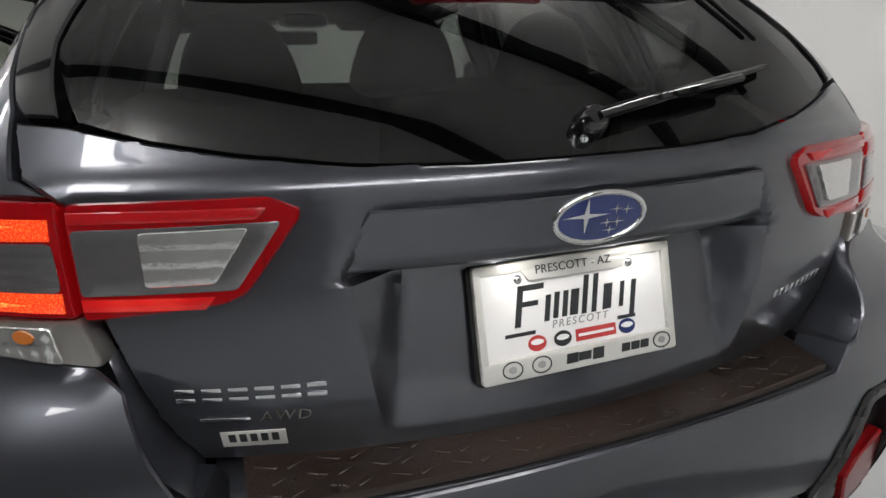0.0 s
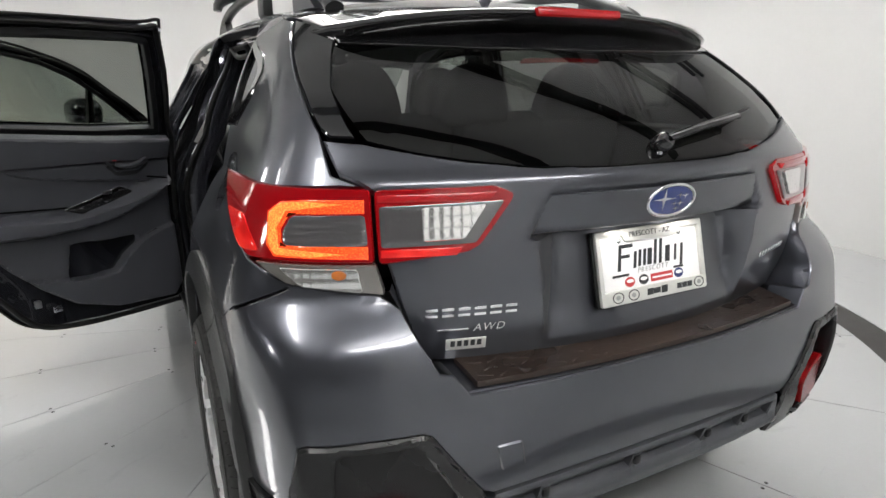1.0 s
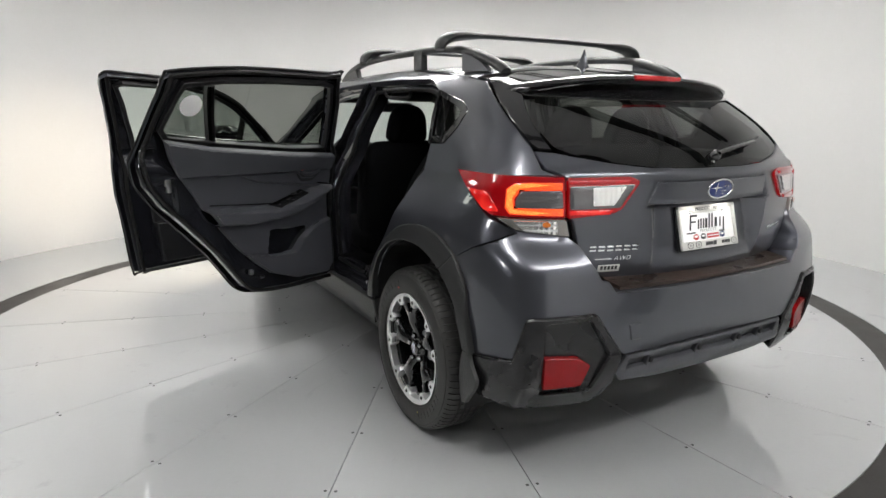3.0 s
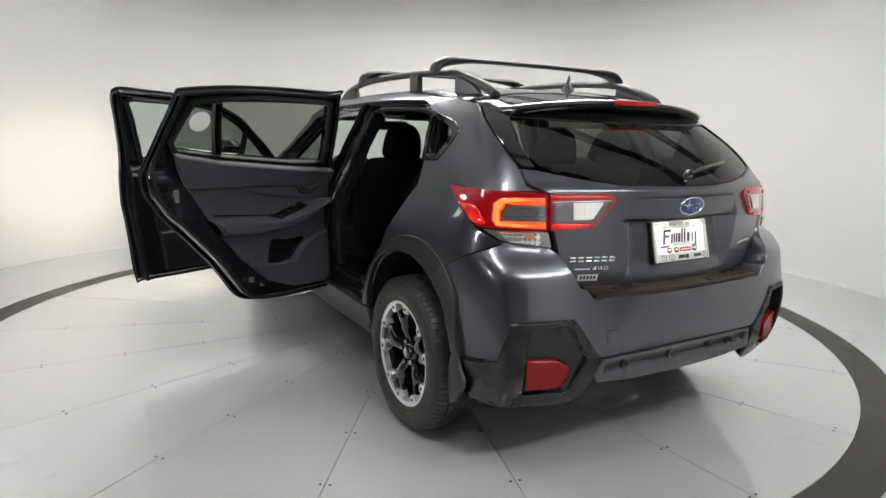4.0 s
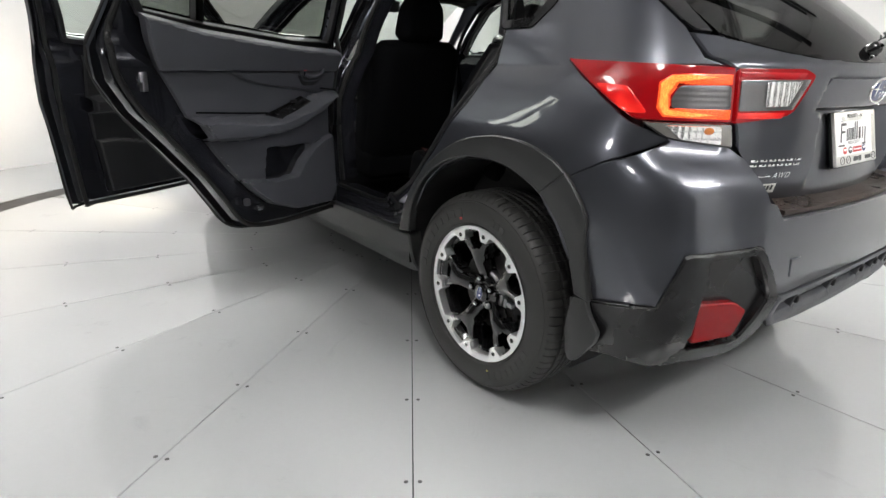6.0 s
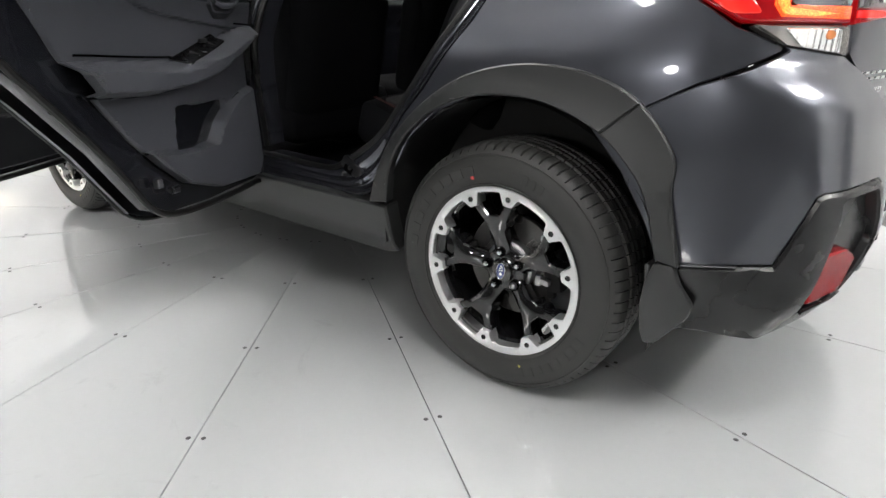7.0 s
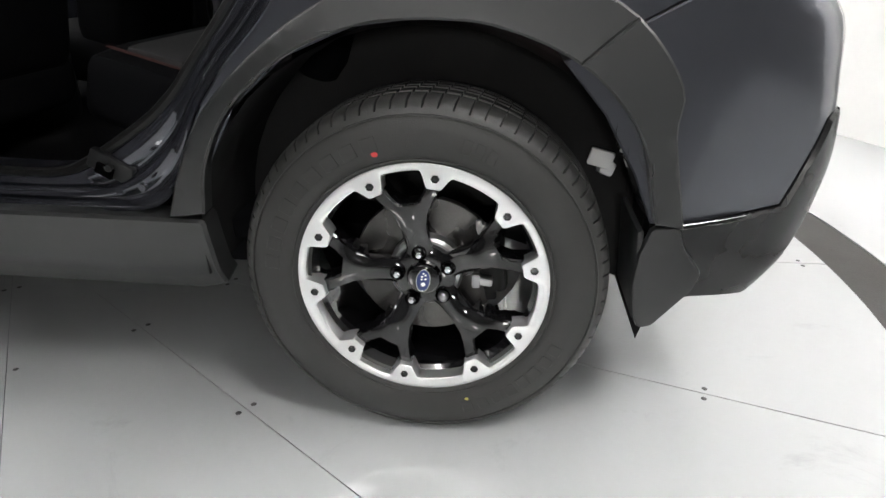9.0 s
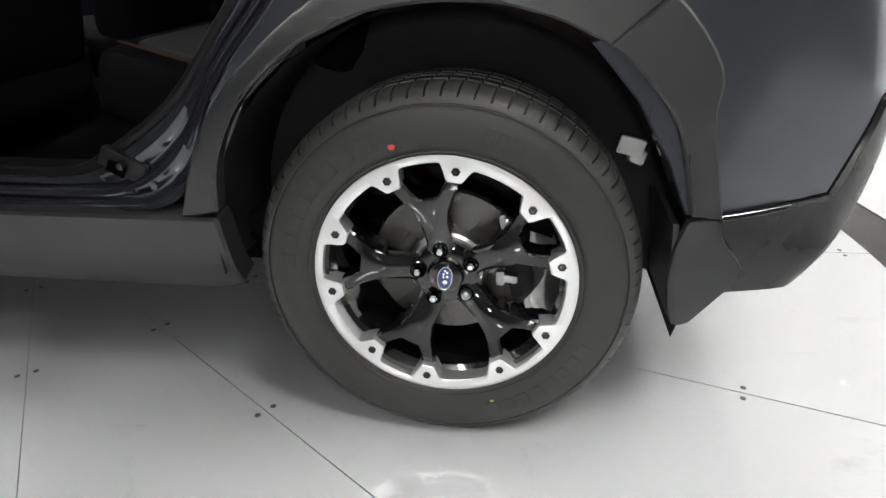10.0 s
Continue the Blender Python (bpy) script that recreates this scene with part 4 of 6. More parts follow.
# centre diffuser with slots
DIFF = both(rear(bumper, [(0.0, 0.498), (-0.432, 0.494), (-0.462, 0.43), (-0.44, 0.404), (-0.25, 0.384), (0.0, 0.378)])[1:])


def slots(th, z, p):
    return 0.004 + 0.012 * step(0.432, 0.418, z)


SLOTS = [rounded(rear(bumper, [(xa, 0.478), (xb, 0.478), (xb, 0.436), (xa, 0.436)]), 0.004, 2) for xa, xb in ((-0.418, -0.322), (-0.298, -0.070), (-0.046, 0.162), (0.186, 0.300), (0.324, 0.418))]
part("diffuser_backing", sheet(rear(bumper, [(-0.43, 0.49), (0.43, 0.49), (0.43, 0.405), (-0.43, 0.405)]), bumper, (0.05, 0.05), off=-0.016, rim=0, thick=0.01), GREYPLASTIC, car)
part("bumper_diffuser", sheet(DIFF, bumper, (0.03, 0.015), off=slots, holes=SLOTS, rim=0.004, drop=0.003, thick=0.04), GREYPLASTIC, car, "dark grey lower bumper panel with slots")

for x in (-0.310, -0.058, 0.174, 0.312):
    th = turn_x(bumper, x, 0.462)
    p = bumper(th, 0.462)
    part("diffuser_notch", box((0.018, 0.012, 0.022), 0.004, Matrix.Translation((p[0], p[1] - 0.004, 0.458))), TRIMDARK, car)

# ---- wheels ----
SPOKE_AT = 99.5


def tyre_mesh():
    prof = [(0.215, -0.080), (0.2335, -0.096), (0.255, -0.110), (0.285, -0.1125), (0.310, -0.108), (0.328, -0.099), (0.338, -0.088), (0.3425, -0.074)]
    tread = [(0.345, -0.058), (0.345, -0.050), (0.337, -0.047), (0.337, -0.041), (0.3455, -0.038), (0.346, -0.018), (0.338, -0.015), (0.338, -0.009), (0.346, -0.006), (0.346, 0.006)]
    line = prof + tread + [(r, -z) for r, z in reversed(tread[:-1])] + [(r, -z) for r, z in reversed(prof)]
    n = 390
    bm = bmesh.new()
    rows = []
    for r, z in line:
        row = []
        for i in range(n):
            rr = r
            shoulder = 0.070 < abs(z) < 0.095 and r > 0.32
            if shoulder and i % 5 < 2:
                rr -= 0.011
            if abs(z) <= 0.058 and r > 0.340 and i % 5 < 2:
                rr -= 0.0065
            a = 2 * math.pi * (i - i % 5 + (0, 0.56, 0.60, 2.6, 4.96)[i % 5] + z * 18) / n
            row.append(bm.verts.new((rr * math.cos(a), rr * math.sin(a), z)))
        rows.append(row)
    for a, b in zip(rows, rows[1:]):
        for i in range(n):
            bm.faces.new((a[i], a[(i + 1) % n], b[(i + 1) % n], b[i]))
    # raised rings on the outer sidewall
    for r, z in ((0.243, 0.1075), (0.318, 0.1065)):
        ring = lathe([(r - 0.002, z - 0.001), (r - 0.001, z + 0.0012), (r + 0.001, z + 0.0010), (r + 0.002, z - 0.002)], 96)
        bm = joined(bm, ring)
    return bm


def ring_face(d):
    """Inner radius of the machined ring, by the angle from a spoke's middle."""
    d = abs((d + 36) % 72 - 36)
    return 0.221 - 0.033 * step(8.5, 12.5, d) + 0.026 * step(19, 24.5, d)


def machined_ring():
    bm = bmesh.new()
    n = 360
    rows = []
    for i in range(n):
        d = 360.0 * i / n
        a = radians(d)
        ri, ro = ring_face(d - SPOKE_AT), 0.2350
        prof = ((ri, 0.060), (ri, 0.0965), (ri + 0.0015, 0.098), (ro - 0.006, 0.1005), (ro, 0.0995), (ro + 0.001, 0.085))
        rows.append([bm.verts.new((r * math.cos(a), r * math.sin(a), z)) for r, z in prof])
    for i in range(n):
        a, b = rows[i], rows[(i + 1) % n]
        for j in range(len(a) - 1):
            bm.faces.new((a[j], b[j], b[j + 1], a[j + 1]))
    return bm


def spoke_mesh():
    half = [(0.040, 0.029), (0.070, 0.0265), (0.105, 0.0265), (0.130, 0.0335), (0.150, 0.0445), (0.168, 0.057), (0.182, 0.066), (0.200, 0.071), (0.214, 0.068),
            (0.222, 0.060), (0.217, 0.048), (0.202, 0.0455), (0.172, 0.029), (0.156, 0.016)]
    outline = half + [(r, -t) for r, t in reversed(half)]
    # keep the pocket open between the two arms
    width = curve([(0.04, 0.029), (0.07, 0.0265), (0.105, 0.0265), (0.135, 0.035), (0.16, 0.051), (0.19, 0.069), (0.22, 0.07)])

    def form(r, t):
        crown = 1 - min(1.0, abs(t) / max(0.02, width(r))) ** 2
        z = 0.060 + 0.018 * step(0.05, 0.12, r) + 0.006 * step(0.12, 0.18, r) + 0.010 * crown * step(0.19, 0.13, r)
        return (r, t, z)
    return sheet([(t, r) for r, t in outline], lambda t, r: form(r, t), (0.009, 0.012), rim=0.004, drop=0.005, thick=0.046)


def wheel_parts():
    made = []
    def add(name, bm, material, label="", sub=True):
        made.append((name, bm, material, label))
    add("rim", joined(lathe([(0.2352, 0.090), (0.228, 0.080), (0.206, 0.060), (0.200, 0.020), (0.196, -0.080), (0.215, -0.095), (0.226, -0.096)], 96)), RIMBLACK, "black alloy rim barrel")
    add("machined_ring", machined_ring(), ALLOY, "bright machined alloy ring")
    for k in range(5):
        add("spoke", moved(spoke_mesh(), pose(0, 0, 0, 0, 0, SPOKE_AT + 72 * k)), RIMBLACK)
    add("hub", lathe([(0.0, 0.071), (0.030, 0.071), (0.034, 0.066), (0.050, 0.066), (0.060, 0.060), (0.062, 0.03), (0.03, 0.0)], 48), RIMBLACK)
    add("hub_cap", lathe([(0.0, 0.081), (0.026, 0.080), (0.030, 0.077), (0.031, 0.068)], 40), RIMBLACK)
    badge = flat(oval(0.0125, 0.023), 0.0016, 0.0006, pose(0, 0, 0.0805, 0, 0, -8))
    add("cap_badge", badge, INKBLUE, "blue oval badge")
    rimline = tube([(x, y, 0.0822) for x, y in oval(0.0128, 0.0233, 28)], 0.0011, 6, loop=True)
    add("badge_rim", moved(rimline, pose(0, 0, 0, 0, 0, -8)), CHROME)
    dots = [box((s, s, 0.001), 0.0, pose(x, y, 0.0825, 0, 0, 45)) for x, y, s in ((0.001, -0.008, 0.007), (0.004, 0.004, 0.0035), (-0.003, 0.008, 0.0035), (0.003, 0.012, 0.003), (-0.003, 0.002, 0.003), (-0.001, 0.015, 0.003))]
    add("badge_marks", moved(joined(*dots), pose(0, 0, 0, 0, 0, -8)), WHITEPAINT)
    for k in range(5):
        a = radians(SPOKE_AT + 72 * k)
        at_nut = Matrix.Translation((0.0515 * math.cos(a), 0.0515 * math.sin(a), 0.058))
        add("nut_well", moved(lathe([(0.0145, 0.014), (0.013, 0.017), (0.012, 0.014), (0.0115, 0.0)], 20), at_nut), DARK)
        add("wheel_nut", moved(lathe([(0.0, 0.026), (0.005, 0.0255), (0.0085, 0.0225), (0.0098, 0.018), (0.0098, 0.0)], 6 if k != 3 else 24), at_nut), CHROME if k != 3 else STEEL)
        for s in (-16.2, 16.2):
            b = radians(SPOKE_AT + 72 * k + s)
            m = Matrix.Translation((0.2085 * math.cos(b), 0.2085 * math.sin(b), 0.0985))
            add("ring_bolt", moved(lathe([(0.0, 0.0012), (0.0045, 0.0010), (0.0055, 0.0022), (0.0078, 0.0022), (0.0082, 0.0)], 6), m), RIMBLACK)
    add("brake_disc", lathe([(0.07, 0.002), (0.072, 0.018), (0.142, 0.018), (0.144, 0.014), (0.144, 0.004), (0.142, 0.0), (0.07, 0.0)], 72), RUST, "iron brake disc with light rust")
    add("disc_hat", lathe([(0.0, 0.045), (0.066, 0.045), (0.072, 0.040), (0.072, 0.0)], 48), STEEL)
    cal = joined(box((0.050, 0.115, 0.055), 0.014, pose(0.128, 0.012, 0.012, 0, 0, 8)), box((0.022, 0.150, 0.022), 0.006, pose(0.118, 0.012, 0.024, 0, 0, 8)))
    add("brake_caliper", cal, LINER, "dark cast brake caliper")
    add("caliper_bracket", joined(box((0.020, 0.044, 0.018), 0.005, pose(0.108, 0.082, 0.036, 0, 0, 14)), box((0.012, 0.016, 0.014), 0.004, pose(0.100, 0.104, 0.040))), STEEL, "bare metal caliper bracket")
    add("guide_pin", joined(box((0.040, 0.017, 0.018), 0.005, pose(0.110, -0.012, 0.046, 0, 0, -6)), box((0.016, 0.030, 0.014), 0.004, pose(0.098, -0.010, 0.050))), STEEL)
    return made


def tyre_extras():
    out = []
    # plain raised bars where the sidewall carries lettering
    for a0, a1, n, r in ((104, 176, 9, 0.279), (62, 76, 3, 0.279), (-74, -22, 8, 0.279)):
        for i in range(n):
            a = a0 + (a1 - a0) * (i + 0.5) / n
            w = radians(abs(a1 - a0) / n) * r * 0.68
            out.append(("raised_bar", box((0.026, w, 0.002), 0.0006, pose(r * math.cos(radians(a)), r * math.sin(radians(a)), 0.1122, 0, 0, a), 1), SIDEWALL, ""))
    for a, r, m, s in ((107, 0.262, INKRED, 0.006), (-70, 0.262, mat("yellow_mark", (0.5, 0.45, 0.1), 0.6), 0.004)):
        out.append(("paint_mark", flat(oval(s, s * 0.8, 14), 0.0012, 0.0, pose(r * math.cos(radians(a)), r * math.sin(radians(a)), 0.1115)), m, "red paint dot" if s > 0.005 else "yellow paint dot"))
    return out


LEFT_M = Matrix(((0, 0, -1, 0), (-1, 0, 0, 0), (0, 1, 0, 0), (0, 0, 0, 1)))
RIGHT_M = Matrix(((0, 0, 1, 0), (1, 0, 0, 0), (0, 1, 0, 0), (0, 0, 0, 1)))
wheel_made = wheel_parts()
first_wheel = part("wheel", tyre_mesh(), SIDEWALL, car, "black all-season tyre on a two-tone alloy wheel", 30)
for n, bm, m, lab in wheel_made + tyre_extras():
    part(n, bm, m, first_wheel, lab)
first_wheel.matrix_basis = Matrix.Translation((-0.7825, 0.0, 0.341)) @ LEFT_M
for x, y, base_m in ((-0.7825, 2.665, LEFT_M), (0.7825, 0.0, RIGHT_M), (0.7825, 2.665, RIGHT_M)):
    copy_thing(first_wheel, Matrix.Translation((x, y, 0.341)) @ base_m)

# ---- doors ----
RD_OUT = [(0.112, 1.385), (0.118, 1.452), (0.145, 1.470), (0.36, 1.494), (0.63, 1.505), (0.95, 1.507), (1.045, 1.502), (1.105, 1.30), (1.135, 1.10), (1.145, 0.80), (1.135, 0.43), (1.08, 0.405), (0.80, 0.405), (0.62, 0.422), (0.53, 0.465), (0.46, 0.56), (0.39, 0.655),
          (0.283, 0.775), (0.150, 0.915), (0.072, 1.02), (0.042, 1.114), (0.056, 1.175)]
RD_WIN = [(0.196, 1.442), (0.36, 1.466), (0.63, 1.478), (0.93, 1.480), (0.990, 1.466), (1.06, 1.155), (0.83, 1.160), (0.41, 1.195), (0.165, 1.222), (0.135, 1.26)]
FD_OUT = [(0.893, 1.495), (0.915, 1.512), (1.02, 1.510), (1.40, 1.492), (1.62, 1.440), (1.766, 1.380), (1.886, 1.302), (2.165, 1.105), (2.20, 1.00), (2.20, 0.47), (2.14, 0.41), (1.60, 0.400), (1.16, 0.405), (1.10, 0.415), (1.075, 0.70), (1.022, 1.10)]
FD_WIN = [(0.978, 1.466), (1.00, 1.486), (1.38, 1.472), (1.58, 1.412), (1.73, 1.350), (1.85, 1.272), (2.06, 1.122), (2.04, 1.102), (1.6, 1.118), (1.20, 1.138), (1.125, 1.145)]


def inset(poly, d):
    out = []
    n = len(poly)
    area = sum(poly[i - 1][0] * poly[i][1] - poly[i][0] * poly[i - 1][1] for i in range(n))
    s = 1 if area > 0 else -1
    for i in range(n):
        p, a, b = Vector(poly[i]), Vector(poly[i - 1]), Vector(poly[(i + 1) % n])
        e, f = (p - a).normalized(), (b - p).normalized()
        k = Vector((-e.y, e.x)) + Vector((-f.y, f.x))
        k = k / max(0.6, k.dot(Vector((-e.y, e.x))))
        out.append(tuple(p + k * d * s))
    return out


def tidy(bm, mirrored, m):
    if mirrored:
        mirror_x(bm)
    return moved(bm, m) if m else bm


def door(name, out, win, glass, mirrored, m, label, detail):
    belt = 1.16 if name == "rear_door" else 1.12

    def swell(y, z, p):
        return 0.006 * math.exp(-((z - 0.86) / 0.05) ** 2)
    skin = part(name, tidy(sheet(out, flankmap, (0.06, 0.03), off=swell, rim=0.005, drop=0.005, thick=0.022, holes=[win]), mirrored, m), PAINT, car, label)
    # inner shell, seals, glass
    inner = inset(out, 0.012)
    depth = lambda y, z, p: -0.032 - 0.055 * step(belt + 0.02, belt - 0.08, z)
    shell = sheet(inner, flankmap, (0.05, 0.03), off=lambda y, z, p: -(depth(y, z, p)) * -1.0, rim=0.006, drop=-0.010, thick=-0.02, holes=[win])
    part("door_inner_shell", tidy(shell, mirrored, m), DOORSHELL, skin)
    for d, dep, r in ((0.022, 0.060, 0.010), (0.002, 0.028, 0.006)):
        loop = []
        ring = inset(out, d)
        for (y, z) in spline([(a, b, 0) for a, b in ring + ring[:1]], 4)[:-1] and [(v.x, v.y) for v in spline([(a, b, 0) for a, b in ring + ring[:1]], 4)[:-1]]:
            extra = 0.055 * step(belt + 0.02, belt - 0.08, z) if d > 0.01 else 0
            loop.append((-side(y, z) + dep - 0.018 + extra, y, z))
        part("door_seal", tidy(tube(loop, r, 8, loop=True), mirrored, m), RUBBER, skin)
    pane = part("window_glass", tidy(sheet(inset(win, -0.006), flankmap, (0.2, 0.1), off=-0.016, rim=0, thick=0.004), mirrored, m), glass, skin)
    pane.visible_shadow = False
    part("window_frame", tidy(sheet(inset(win, -0.016), flankmap, (0.1, 0.08), off=0.002, holes=[inset(win, 0.004)], rim=0.002, drop=0.002, thick=0.004), mirrored, m), GLOSSBLACK, skin)
    part("inner_window_frame", tidy(sheet(inset(win, -0.014), flankmap, (0.1, 0.08), off=-0.052, holes=[inset(win, 0.006)], rim=0.002, drop=-0.002, thick=-0.02), mirrored, m), TRIMDARK, skin)
    # outside handle
    hy = out[0][0] + 0.16 if name == "front_door" else 0.33
    part("outer_handle", tidy(box((0.024, 0.20, 0.03), 0.011, Matrix.Translation((-side(hy, 0.95) - 0.012, hy + 0.10, 0.95)), 3), mirrored, m), PAINT, skin)
    if detail:
        door_trim(skin, mirrored, m, name)
    return skin


def inside(y, z, d):
    """A point on the trim's side of a closed left door, d inwards of its skin."""
    return Vector((-side(y, z) + d, y, z))


RD_TRIM = [(0.13, 1.232), (0.36, 1.200), (0.83, 1.163), (1.085, 1.150), (1.10, 0.90), (1.10, 0.50), (1.06, 0.450), (0.84, 0.462), (0.69, 0.515), (0.60, 0.585), (0.517, 0.668), (0.378, 0.851), (0.28, 1.0), (0.215, 1.09), (0.165, 1.165)]
FD_TRIM = [(1.19, 1.135), (1.6, 1.115), (2.08, 1.105), (2.14, 0.95), (2.14, 0.46), (1.60, 0.45), (1.24, 0.455), (1.21, 0.75), (1.20, 0.95)]


ARM_TOP = curve([(0.30, 0.897), (0.39, 0.892), (0.59, 0.876), (0.735, 0.868), (0.84, 0.900), (0.93, 0.932), (1.02, 0.958), (1.10, 0.972)])
ARM_FACE = curve([(0.30, 0.880), (0.38, 0.872), (0.586, 0.848), (0.70, 0.838), (0.775, 0.842), (0.889, 0.876), (1.0, 0.929), (1.10, 0.962)])
ARM_LOW = curve([(0.30, 0.815), (0.42, 0.803), (0.605, 0.789), (0.753, 0.796), (0.889, 0.822), (0.97, 0.868), (1.047, 0.926), (1.10, 0.955)])
SWOOSH = curve([(0.40, 1.15), (0.495, 1.083), (0.564, 1.042), (0.627, 1.021), (0.735, 1.001), (0.872, 0.980), (1.10, 0.944)])
POCKET_LIP = curve([(0.40, 0.660), (0.558, 0.628), (0.78, 0.600), (0.835, 0.600), (0.91, 0.667), (1.012, 0.728), (1.10, 0.752)])


def door_trim(skin, mirrored, m, name):
    sh = 0.0 if name == "rear_door" else 1.05
    poly = RD_TRIM if name == "rear_door" else FD_TRIM

    def form(y, z, p):
        yy = max(0.25, min(1.12, y - sh))
        line = 1.089 - 0.022 * (yy - 0.2)
        d = 0.112 + 0.010 * step(1.20, 1.12, z)
        # under the upper pad: a groove, then the swept panel and the inset
        d -= 0.022 * step(line + 0.003, line - 0.005, z) + 0.012 * math.exp(-((z - line + 0.004) / 0.006) ** 2)
        d += 0.014 * step(SWOOSH(yy) - 0.004, SWOOSH(yy) + 0.004, z) * step(line + 0.002, line - 0.008, z) * step(0.48, 0.60, yy)
        # armrest: sloping top, bulging face, undercut
        top, face, low = ARM_TOP(yy), ARM_FACE(yy), ARM_LOW(yy)
        d += (0.022 * step(top + 0.004, top - 0.006, z) + 0.044 * max(0.0, min(1.0, (top - z) / (top - face + 1e-4)))) * step(1.13, 1.05, yy)
        d -= 0.062 * step(low + 0.012, low - 0.010, z) * step(1.13, 1.05, yy)
        # door bin: a proud lower part with a slanted lip, and the open pocket behind it
        lip = POCKET_LIP(yy)
        d += 0.026 * step(lip + 0.006, lip - 0.006, z)
        d -= 0.060 * step(0.735 - 0.03 * (yy - 0.7), 0.728 - 0.03 * (yy - 0.7), z) * step(lip - 0.002, lip + 0.010, z) * step(0.686 + 0.2 * (z - 0.62), 0.700 + 0.2 * (z - 0.62), yy) * step(0.955, 0.935, yy) * (1.0 - 0.62 * step(0.775, 0.80, yy) * step(0.945, 0.86, yy))
        return -d
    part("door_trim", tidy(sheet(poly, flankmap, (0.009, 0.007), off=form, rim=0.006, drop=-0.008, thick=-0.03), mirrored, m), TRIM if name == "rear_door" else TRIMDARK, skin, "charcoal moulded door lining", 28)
    # black tubes draw the mouldings' joints and the shade under armrest and pad
    for edge, y0, y1, dz in ((lambda y: 1.089 - 0.022 * (y - 0.2) - 0.004, 0.26, 1.08, 0.0), (SWOOSH, 0.52, 1.07, -0.004), (ARM_LOW, 0.40, 1.04, -0.008), (ARM_TOP, 0.38, 0.72, 0.003), (POCKET_LIP, 0.55, 1.03, 0.004)):
        dark_line = []
        for i in range(29):
            yy = y0 + (y1 - y0) * i / 28
            z = edge(yy) + dz
            dark_line.append(inside(sh + yy, z, -form(sh + yy, z, None) + 0.0005))
        part("joint_shade_line", tidy(tube(dark_line, 0.0032, 6), mirrored, m), DARK, skin)
    # gloss panel with the switches on the slanted armrest
    sw = rounded([(0.700, 0.872), (0.752, 0.852), (0.945, 0.932), (0.905, 0.948)], 0.008)
    part("switch_panel", tidy(sheet([(y + sh, z) for y, z in sw], flankmap, (0.02, 0.01), off=lambda y, z, p: form(y, z, p) - 0.003, rim=0.003, drop=-0.002, thick=-0.006), mirrored, m), GLOSSBLACK, skin, "gloss black switch panel")
    part("window_switch", tidy(box((0.010, 0.034, 0.012), 0.003, Matrix.Translation(inside(sh + 0.86, 0.909, -form(sh + 0.86, 0.909, None) + 0.006))), mirrored, m), TRIMDARK, skin)
    # inner handle in its cup
    cup = rounded([(0.845, 1.050), (1.020, 1.046), (0.968, 0.996), (0.895, 0.996)], 0.014)
    ring = rounded([(0.835, 1.056), (1.034, 1.052), (0.974, 0.989), (0.889, 0.989)], 0.014)
    part("handle_cup", tidy(sheet([(y + sh, z) for y, z in cup], flankmap, (0.05, 0.05), off=-0.1165, rim=0.004, drop=-0.003, thick=-0.008), mirrored, m), TRIMDARK, skin)
    edge = [inside(sh + y, z, 0.116) for y, z in ring]
    part("cup_rim", tidy(tube(edge, 0.0065, 8, loop=True), mirrored, m), TRIM, skin)
    hand = spline([inside(sh + y, z, d) for y, z, d in ((1.005, 1.040, 0.120), (0.965, 1.012, 0.133), (0.915, 1.006, 0.131), (0.888, 1.016, 0.121))], 4)
    part("inner_handle", tidy(tube(hand, 0.0095, 8), mirrored, m), TRIM, skin)
    part("lock_mark", tidy(box((0.006, 0.016, 0.014), 0.002, Matrix.Translation(inside(sh + 0.880, 1.034, 0.127))), mirrored, m), INKRED, skin, "red lock mark")
    # latch on the door's end, and bright courtesy lens low down
    if name == "rear_door":
        part("latch", tidy(joined(box((0.05, 0.02, 0.07), 0.004, Matrix.Translation(inside(0.185, 1.010, 0.075))), box((0.02, 0.024, 0.03), 0.003, Matrix.Translation(inside(0.178, 1.018, 0.090)))), mirrored, m), STEEL, skin)
        part("edge_lamp", tidy(box((0.024, 0.03, 0.022), 0.003, Matrix.Translation(inside(0.625, 0.518, 0.112))), mirrored, m), CHROME, skin)
        part("end_bolt", tidy(box((0.020, 0.020, 0.026), 0.003, Matrix.Translation(inside(0.570, 0.548, 0.110))), mirrored, m), STEEL, skin)


HINGE_R = Matrix.Translation((-0.86, 1.15, 0)) @ pose(0, 0, 0, 0, 0, -66) @ Matrix.Translation((0.86, -1.15, 0))
HINGE_F = Matrix.Translation((-0.86, 2.2, 0)) @ pose(0, 0, 0, 0, 0, -63) @ Matrix.Translation((0.86, -2.2, 0))
rd = door("rear_door", RD_OUT, RD_WIN, TINTDOOR, False, HINGE_R, "rear left door standing wide open", True)
fd = door("front_door", FD_OUT, FD_WIN, CLEARGLASS, False, HINGE_F, "front left door standing wide open", True)
door("rear_door", RD_OUT, RD_WIN, TINTDOOR, True, None, "closed rear right door", False)
door("front_door", FD_OUT, FD_WIN, CLEARGLASS, True, None, "closed front right door", False)
